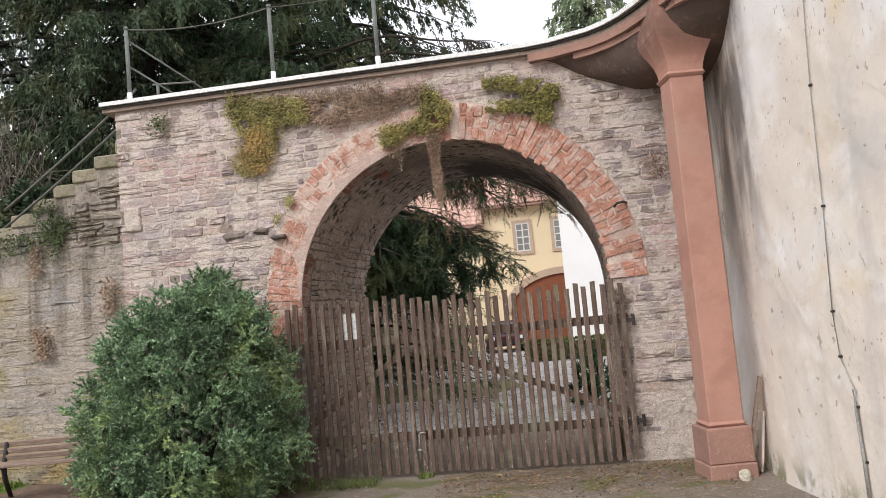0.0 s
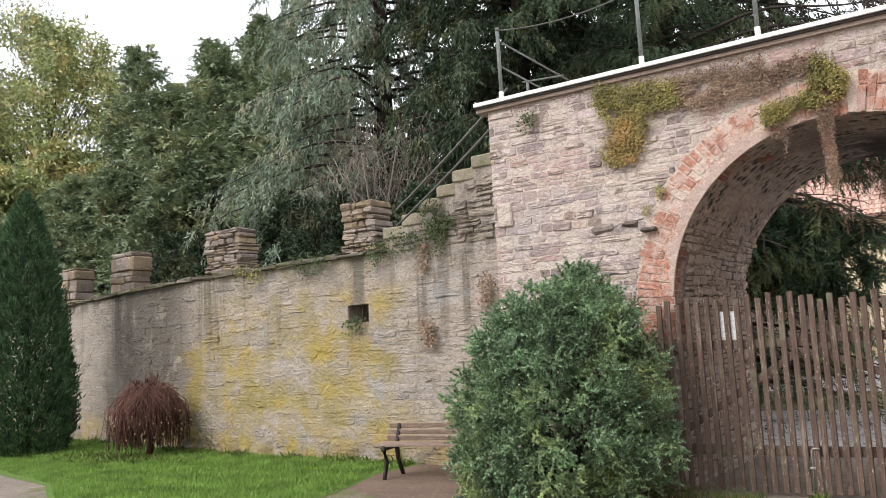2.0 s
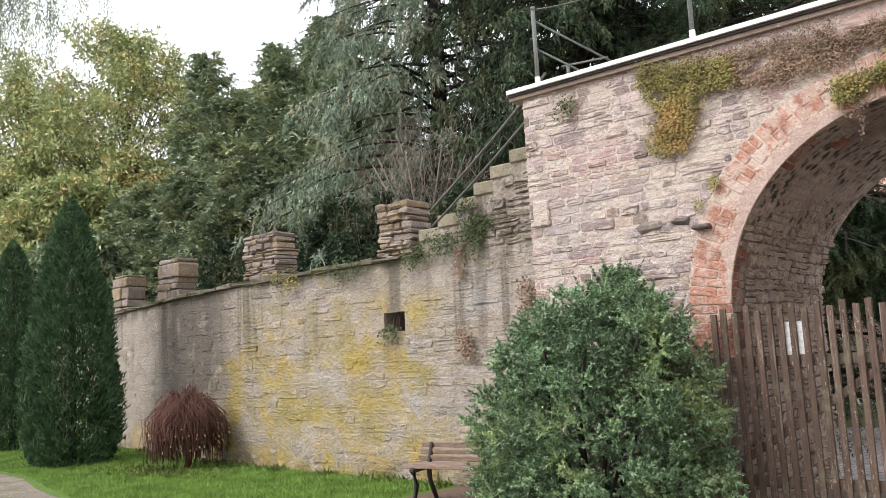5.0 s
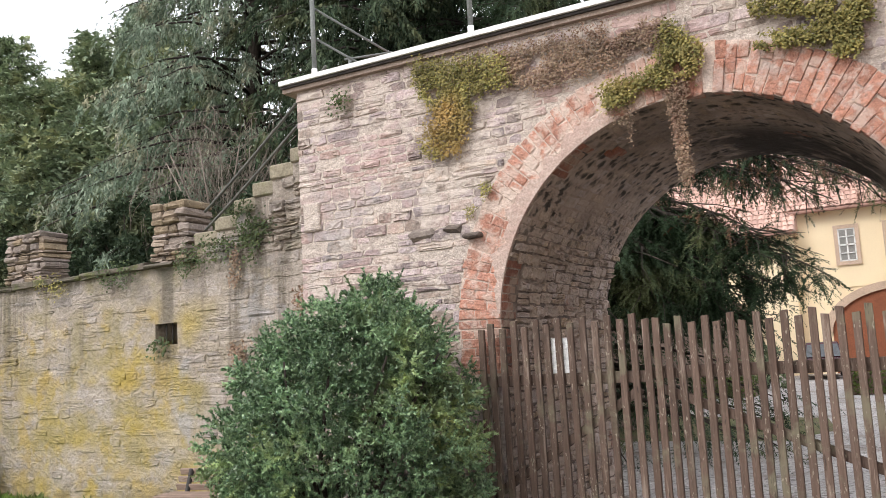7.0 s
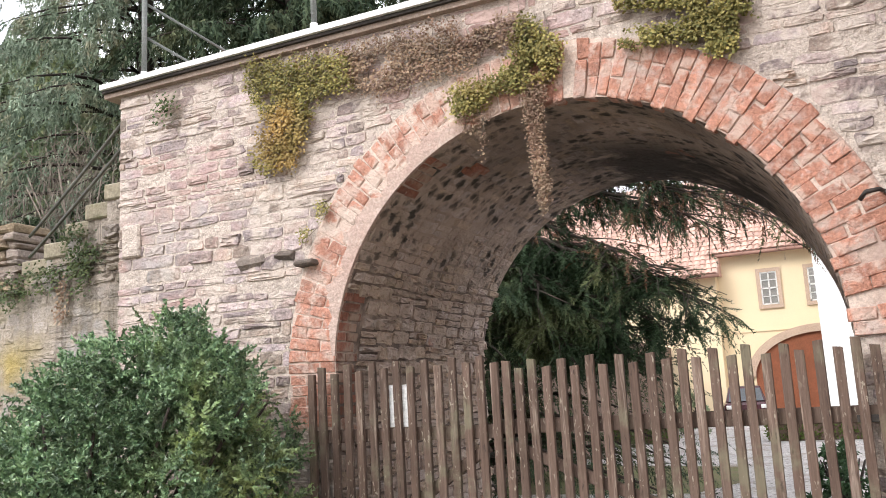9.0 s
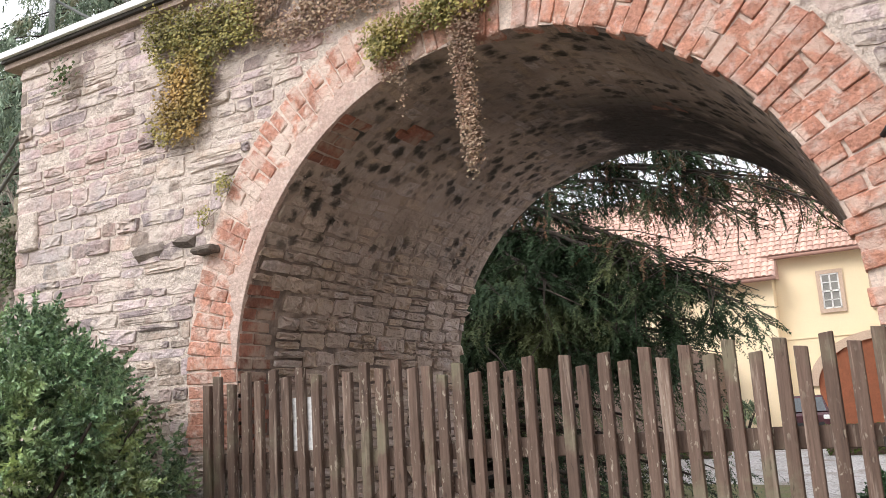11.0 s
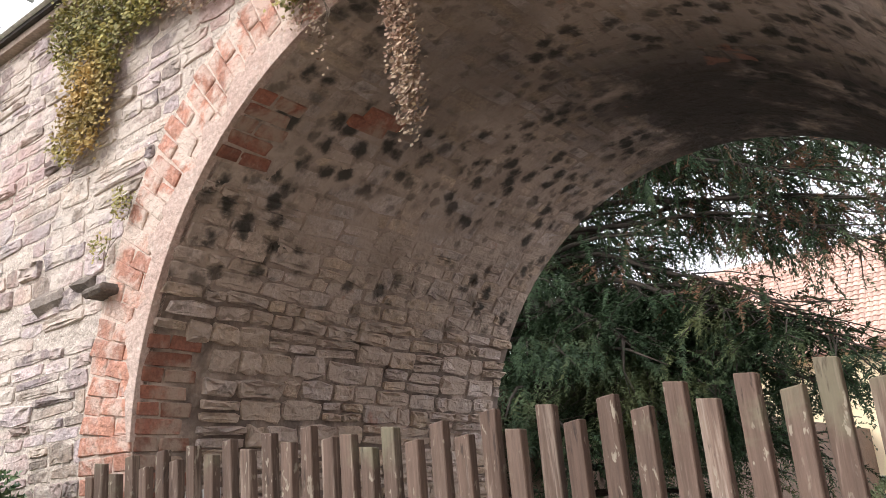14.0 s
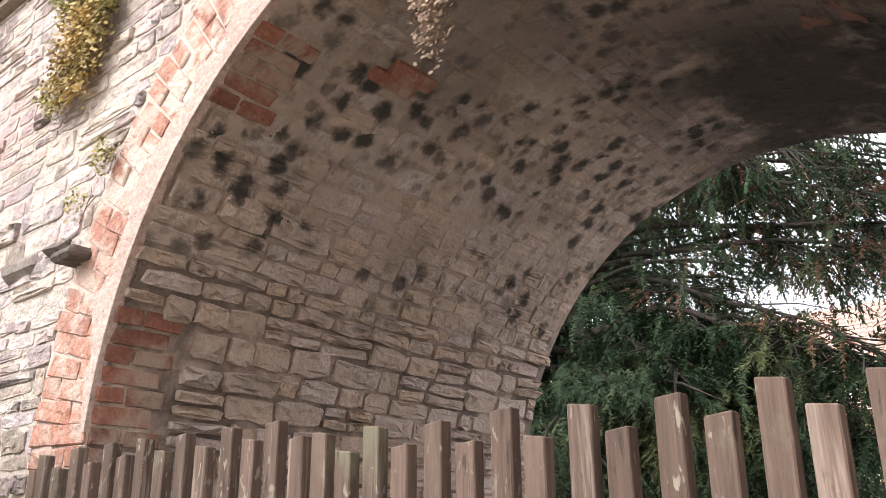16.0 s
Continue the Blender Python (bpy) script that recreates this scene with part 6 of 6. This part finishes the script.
make_hedge(-2.2, 3.5, 29.0, 29.9, 0.7, 5, M_HEDGE, "low clipped yellow-green hedge beyond the gravel")
make_hedge(-9.0, -4.6, 29.0, 30.2, 0.55, 6, M_HEDGE, "low hedge at the edge of the courtyard")
make_shrub("round_shrub", 0.0, 14.6, 0.7, 0.7, 0.95, M_CYP, 5000, 0.05, 9, "small round dark shrub just behind the gate", lumps=14)
make_shrub("flower_shrub", -5.0, 33.5, 1.6, 1.2, 1.5, M_MIDGREEN, 4000, 0.09, 10, "loose green shrub before the yellow house", lumps=16)
sheet("grass_verge", [(-6.5, 17.6), (-2.2, 17.8), (-1.6, 19.5), (-2.0, 22.0), (-6.0, 23.0), (-9.5, 21)], 0.012, M_VERGE, "grass verge round the yew in the courtyard", "grass")


# ---- ground cover ----
def scatter_blades(name, pts, h, w, mat, rng, label, lean=0.5):
    n = len(pts)
    P = np.concatenate([pts, np.full((n, 1), 0.005)], 1)
    D = np.stack([rng.normal(size=n) * lean, rng.normal(size=n) * lean, np.ones(n)], 1)
    ob = leaf_mesh(name, P, D, unit(n, rng), h * (0.5 + rng.random(n)), w, mat)
    return tagged(ob, label, "grass", kind="stuff")


rng = np.random.default_rng(44)
LAWN = [(-7.3, 10.2), (-7.4, 9.3), (-7.05, 8.5), (-6.75, 7.3), (-7.3, 6.5), (-8.6, 6.1), (-10.2, 6.6), (-11.6, 7.4), (-13.5, 7.9), (-15.1, 8.4), (-18.2, 8.85), (-24, 9.4), (-24, 13), (-18.7, 12.0), (-16, 11.4), (-12, 10.6)]
c = rng.uniform((-24, 6), (-6.6, 13), (190000, 2))
c = c[inside(c[:, 0], c[:, 1], LAWN)]
scatter_blades("lawn_grass", c, 0.055, 0.012, M_GRASS, rng, "short bright green lawn grass")
c = np.stack([rng.uniform(-17, -6.5, 2600), np.zeros(2600)], 1)
c[:, 1] = [lw_y(a) - abs(rng.normal()) * 0.16 - 0.02 for a in c[:, 0]]
keep = np.array([noise.noise(Vector((a * 1.1, 3.0, 0))) > 0.02 for a in c[:, 0]])
scatter_blades("wall_weeds", c[keep][::2], 0.11, 0.05, M_HEDGE, rng, "leafy weeds along the foot of the wall", 0.9)
c = rng.normal(size=(900, 2)) * np.array([0.6, 0.2]) + np.array([-13.2, 9.55])
scatter_blades("bush_weeds", c, 0.11, 0.06, M_HEDGE, rng, "leafy weeds below the weeping bush", 1.2)
c = rng.uniform((-3.4, 8.55), (-2.3, 9.0), (420, 2))
scatter_blades("gate_weeds", c, 0.10, 0.010, M_HEDGE, rng, "grass tufts at the foot of the gate", 0.5)
c = rng.normal(size=(50, 2)) * 0.04 + np.array([-1.83, 8.98])
scatter_blades("bolt_weed", c, 0.07, 0.025, M_HEDGE, rng, "small weed under the gate bolt", 0.8)
n = 3600
P = np.stack([rng.uniform(-1.6, 1.6, n), 9.05 - np.abs(rng.normal(size=n)) * 0.8, np.full(n, 0.012)], 1)
P = P[P[:, 0] < 1.2]
n = len(P)
ob = leaf_mesh("fallen_leaves", P, unit(n, rng) * np.array([1, 1, 0.25]), np.array([0, 0, 1.0]) + unit(n, rng) * 0.3, 0.032 * (0.5 + rng.random(n)), 0.024, M_LITTER)
tagged(ob, "brown fallen leaves strewn before the gate", "leaves", kind="stuff")

guard = thing("guard_stone", "rounded weathered guard stone at the passage wall", "stone")
bm = bmesh.new()
bmesh.ops.create_icosphere(bm, subdivisions=3, radius=1.0)
for v in bm.verts:
    k = 1 + 0.12 * noise.noise(v.co * 1.7)
    v.co = Vector((0.10 + v.co.x * 0.17 * k, 9.75 + v.co.y * 0.2 * k, 0.16 + v.co.z * 0.36 * k))
part("stone", bm, M_LOW_STONE, guard, smooth=True)
trough = thing("low_bench", "low dark wooden bench under the yew", "bench")
boxed("seat", M_WOOD, trough, (-5.6, -4.1, 19.6, 19.95, 0.40, 0.46), 0.01)
boxed("leg", M_WOOD, trough, (-5.45, -5.37, 19.65, 19.9, 0.0, 0.40), 0.01)
boxed("leg", M_WOOD, trough, (-4.35, -4.27, 19.65, 19.9, 0.0, 0.40), 0.01)


# ---- stones and bricks of the walls ----
rng = np.random.default_rng(17)
VAR_A = stone_variants(20, M_STONE, "stone")
VAR_L = stone_variants(20, M_LOW_STONE, "stone")
VAR_V = stone_variants(20, M_VAULT_STONE, "stone")


def arch_half(z):
    if z < 1.5:
        return AR + 0.004
    if z < AZ:
        return RO + 0.01
    return math.sqrt(max(0.0, (RO + 0.01) ** 2 - (z - AZ) ** 2))


stones = []
for s_, z, w, h in courses(1.48 - LEFT, TOP, 0.05, 0.14, 0.11, 0.38, rng, 0.014):
    x0, x1 = LEFT + s_ - w / 2, min(LEFT + s_ + w / 2, 1.45)
    x0 = max(x0, LEFT - 0.004)
    half = max(arch_half(z - h / 2), arch_half(z + h / 2))
    a, b = AX - half, AX + (half if z > AZ else AR + 0.004)
    if x0 > 0.3 and z < 0.75 and rng.random() < 0.7:
        continue
    if x1 > a and x0 < b:
        if x0 < a - 0.05:
            x1 = a
        elif x1 > b + 0.05:
            x0 = b
        else:
            continue
    if x1 - x0 < 0.05 or z + h / 2 > TOP - 0.005:
        continue
    d = 0.003 + 0.010 * rng.random() ** 2
    if rng.random() < 0.07:
        d += 0.013
    if rng.random() < 0.06:
        continue
    stones.append(((0.5 * (x0 + x1), FY + 0.012, z), (1, 0, 0), (0, 0, 1), (0, -1, 0), x1 - x0, h, d, rng.normal() * 0.02))
lay_stones(wall_bridge, stones, VAR_A, M_STONE_I, 300, lambda c: abs(c[0] + 2.8) + abs(c[2] - 2.9))

stones = []
half_pi_len = math.pi * AR
for s_, q, w, h in courses(BY - FY, 2 * AZ + half_pi_len, 0.065, 0.13, 0.09, 0.26, rng, 0.013):
    bricked = AZ - 0.35 < q < AZ + 0.60 or AZ + 1.42 < q < AZ + 1.80
    y0, y1 = max(FY + (0.29 if bricked else 0.02), FY + s_ - w / 2), min(BY - 0.01, FY + s_ + w / 2)
    if y1 - y0 < 0.06:
        continue
    if q < AZ:
        c, up, out = (AX - AR, 0, q), (0, 0, 1), (1, 0, 0)
    elif q < AZ + half_pi_len:
        a = (q - AZ) / AR
        c = (AX - AR * math.cos(a), 0, AZ + AR * math.sin(a))
        up, out = (math.sin(a), 0, math.cos(a)), (math.cos(a), 0, -math.sin(a))
    else:
        c, up, out = (AX + AR, 0, 2 * AZ + half_pi_len - q), (0, 0, -1), (-1, 0, 0)
    high = 1.0 if q < 2.7 else (0.5 if q < 3.2 else 0.14)
    d = (0.010 + 0.024 * rng.random() ** 1.4) * high
    stones.append(((c[0], 0.5 * (y0 + y1), c[2]), (0, 1, 0), up, out, y1 - y0, h, d, rng.normal() * 0.03))
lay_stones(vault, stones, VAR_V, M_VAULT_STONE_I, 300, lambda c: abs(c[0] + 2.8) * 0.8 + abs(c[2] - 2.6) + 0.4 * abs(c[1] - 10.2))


def step_top(x):
    top = LTOP - 0.01
    for sx, sz in STEPS:
        if x > sx + 0.05:
            top = sz - 0.17
    return top


stones = []
for s_, z, w, h in courses(LLEN, 4.25, 0.055, 0.15, 0.16, 0.5, rng, 0.018):
    acc = 0.0
    for (xa, ya), (xb, yb) in zip(LW, LW[1:]):
        dl = math.hypot(xb - xa, yb - ya)
        if s_ <= acc + dl:
            break
        acc += dl
    f = (s_ - acc) / dl
    if not 0 <= f <= 1:
        continue
    x, y = xa + (xb - xa) * f, ya + (yb - ya) * f
    if z + h / 2 > step_top(x - w / 2) or x > LEFT + 0.1:
        continue
    if x + w / 2 > HOLE[0] - 0.01 and x - w / 2 < HOLE[1] + 0.01 and z + h / 2 > HOLE[2] - 0.01 and z - h / 2 < HOLE[3] + 0.01:
        continue
    right = Vector((xa - xb, ya - yb, 0)).normalized()
    out = Vector((right.y, -right.x, 0))
    d = 0.002 + 0.012 * rng.random() ** 2
    if z > 3.0:
        d += 0.012
    if rng.random() < 0.22 and x < -9:
        continue
    stones.append(((x, y + 0.012, z), right, (0, 0, 1), out, w, h, d, rng.normal() * 0.025))
lay_stones(wall_left, stones, VAR_L, M_LOW_STONE_I, 300, lambda c: abs(c[0] + 7.6) + 0.6 * abs(c[2] - 2.2))

# overhanging coping stones of the old wall
r2 = random.Random(8)
x = -7.7
while x > -23.5:
    w = r2.uniform(0.28, 0.7)
    xm = x - w / 2
    dx, dy = 0.3, lw_y(xm - 0.15) - lw_y(xm + 0.15)
    ang = math.degrees(math.atan2(-dy, dx))
    bm = bmesh.new()
    box(bm, -w / 2 + 0.008, w / 2 - 0.008, -0.09 + r2.uniform(-0.03, 0.03), 0.5, 0, r2.uniform(0.05, 0.09), 0.015)
    for v in bm.verts:
        v.co += Vector((r2.uniform(-0.015, 0.015), r2.uniform(-0.02, 0.02), r2.uniform(-0.01, 0.01)))
    ob = part("coping_stone", bm, M_MOSSSLAB, wall_left)
    ob.matrix_basis = pose(xm, lw_y(xm), LTOP + 0.004, r2.uniform(-2, 4), r2.uniform(-2, 2), ang)
    x -= w

# brick ring of the arch
arch_trim = thing("arch_trim", "ring of orange-red bricks smeared with mortar round the arch", "brick arch", kind="structure")
V, F = [], []
pts_in = [(AX - AR, 1.5)] + [(AX - AR * math.cos(a), AZ + AR * math.sin(a)) for a in ARC]
pts_out = [(AX - RO, 1.5)] + [(AX - RO * math.cos(a), AZ + RO * math.sin(a)) for a in ARC]
for (xi, zi), (xo, zo) in zip(pts_in, pts_out):
    V += [(xi, FY + 0.004, zi), (xo, FY + 0.004, zo), (xo, FY + 0.05, zo), (xi, FY + 0.05, zi)]
for k in range(len(pts_in) - 1):
    F += [(k * 4, k * 4 + 4, k * 4 + 5, k * 4 + 1), (k * 4 + 1, k * 4 + 5, k * 4 + 6, k * 4 + 2), (k * 4 + 3, k * 4 + 7, k * 4 + 4, k * 4)]
under(mesh_ob("ring_mortar", V, F, M_RINGMORTAR), arch_trim)


# mortar rendered over the inner bricks on one side of the ring
V, F = [], []
BAND = [radians(4 + 68 * k / 60) for k in range(61)]
for k, a in enumerate(BAND):
    f = min(1.0, k / 12, (60 - k) / 10)
    w = 0.02 + f * (0.105 + 0.09 * noise.noise(Vector((k * 0.31, 1.7, 0))) + 0.06 * noise.noise(Vector((k * 1.3, 4.2, 0))))
    for r, y in ((AR - 0.002, FY + 0.03), (AR - 0.003, FY - 0.010), (AR + w * 0.5, FY - 0.012), (AR + w, FY - 0.010), (AR + w + 0.004, FY + 0.03)):
        V.append((AX - r * math.cos(a), y, AZ + r * math.sin(a)))
for k in range(60):
    F += [(k * 5 + j, k * 5 + j + 1, k * 5 + j + 6, k * 5 + j + 5) for j in range(4)]
under(mesh_ob("mortar_band", V, F, M_BANDMORTAR), arch_trim)


def brick_variants(mat, count=8, worn=1.0):
    out = []
    for k in range(count):
        r = random.Random(300 + k)
        bm = bmesh.new()
        box(bm, -0.5, 0.5, -0.5, 0.5, -0.5, 0.5)
        for v in bm.verts:
            v.co += Vector((r.uniform(-0.035, 0.035), r.uniform(-0.05, 0.05), r.uniform(-0.09, 0.09))) * worn
        bmesh.ops.bevel(bm, geom=bm.edges[:], offset=0.05, segments=1, affect="EDGES")
        me = bpy.data.meshes.new("brick")
        bm.to_mesh(me)
        bm.free()
        me.materials.append(mat)
        out.append(me)
    return out


BR, BW, BD = brick_variants(M_BRICK), brick_variants(M_BRICK, 14, 1.15), brick_variants(M_DARK_BRICK)
r3 = random.Random(12)


def lay_brick(parent, meshes, centre, axis, up, size, jitter=0.006):
    """A brick with its length along axis, its height along up."""
    a, u = Vector(axis).normalized(), Vector(up).normalized()
    n_ = a.cross(u)
    m = Matrix(((*a, 0), (*n_, 0), (*u, 0), (0, 0, 0, 1))).transposed()
    m.translation = Vector(centre)
    ob = new("brick", r3.choice(meshes))
    ob.parent = parent
    ob.matrix_basis = m @ pose(0, 0, 0, r3.gauss(0, 1.0), r3.gauss(0, 1.0), r3.gauss(0, 1.2)) @ Matrix.Diagonal((*size, 1))


rows_ = 72
for k in range(-5, rows_ + 5):
    if k < 0 or k >= rows_:
        left = k < 0
        z = AZ - (0.5 + (-k - 1 if left else k - rows_)) * 0.077
        if z < 1.52:
            continue
        sgn = -1 if left else 1
        if not left:
            continue
        radial, tang = (sgn, 0, 0), (0, 0, 1)
        centre = lambda r: (AX + sgn * r, 0, z)
        hgt = 0.071
        rough = 0.5 if left else 1.6
    else:
        a = math.pi * (k + 0.5) / rows_
        radial, tang = (-math.cos(a), 0, math.sin(a)), (math.sin(a), 0, math.cos(a))
        centre = lambda r: (AX + radial[0] * r, 0, AZ + radial[2] * r)
        hgt = 0.077
        rough = 0.5 if a < 1.5 else 1.6
    spans_ = ((AR + 0.006, AR + 0.245), (AR + 0.257, RO + r3.uniform(-0.02, 0.01))) if k % 2 else ((AR + 0.006, AR + 0.125), (AR + 0.137, RO + r3.uniform(-0.03, 0.015)))
    for p0, p1 in spans_:
        if rough > 1:
            if p0 < AR + 0.01:
                p0 += r3.uniform(-0.03, 0.012)
            p1 += r3.uniform(-0.012, 0.012)
            if r3.random() < 0.025:
                continue
        c = centre((p0 + p1) / 2)
        proud = 0.003 + 0.009 * rough * r3.random()
        size = (p1 - p0, 0.11, hgt * (p0 + p1) / 2 / (AR + 0.2) if 0 <= k < rows_ else hgt)
        lay_brick(arch_trim, BW if rough > 1 else BR, (c[0], FY + 0.055 - proud, c[2]), radial, tang, size)
    # bricks turning in under the arch
    for p0, p1 in ((0.012, 0.118), (0.13, 0.285)) if k % 2 else ((0.012, 0.245),):
        c = centre(AR + 0.035)
        if (k < 8 and r3.random() < 0.85) or 19 <= k < 24:
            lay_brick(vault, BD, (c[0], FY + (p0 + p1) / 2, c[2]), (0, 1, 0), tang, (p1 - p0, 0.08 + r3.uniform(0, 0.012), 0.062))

# a few red bricks mended into the vault
for a_deg, y in ((61.0, 9.80), (63.2, 9.86)):
    a = radians(a_deg)
    c = (AX - (AR - 0.004) * math.cos(a), y, AZ + (AR - 0.004) * math.sin(a))
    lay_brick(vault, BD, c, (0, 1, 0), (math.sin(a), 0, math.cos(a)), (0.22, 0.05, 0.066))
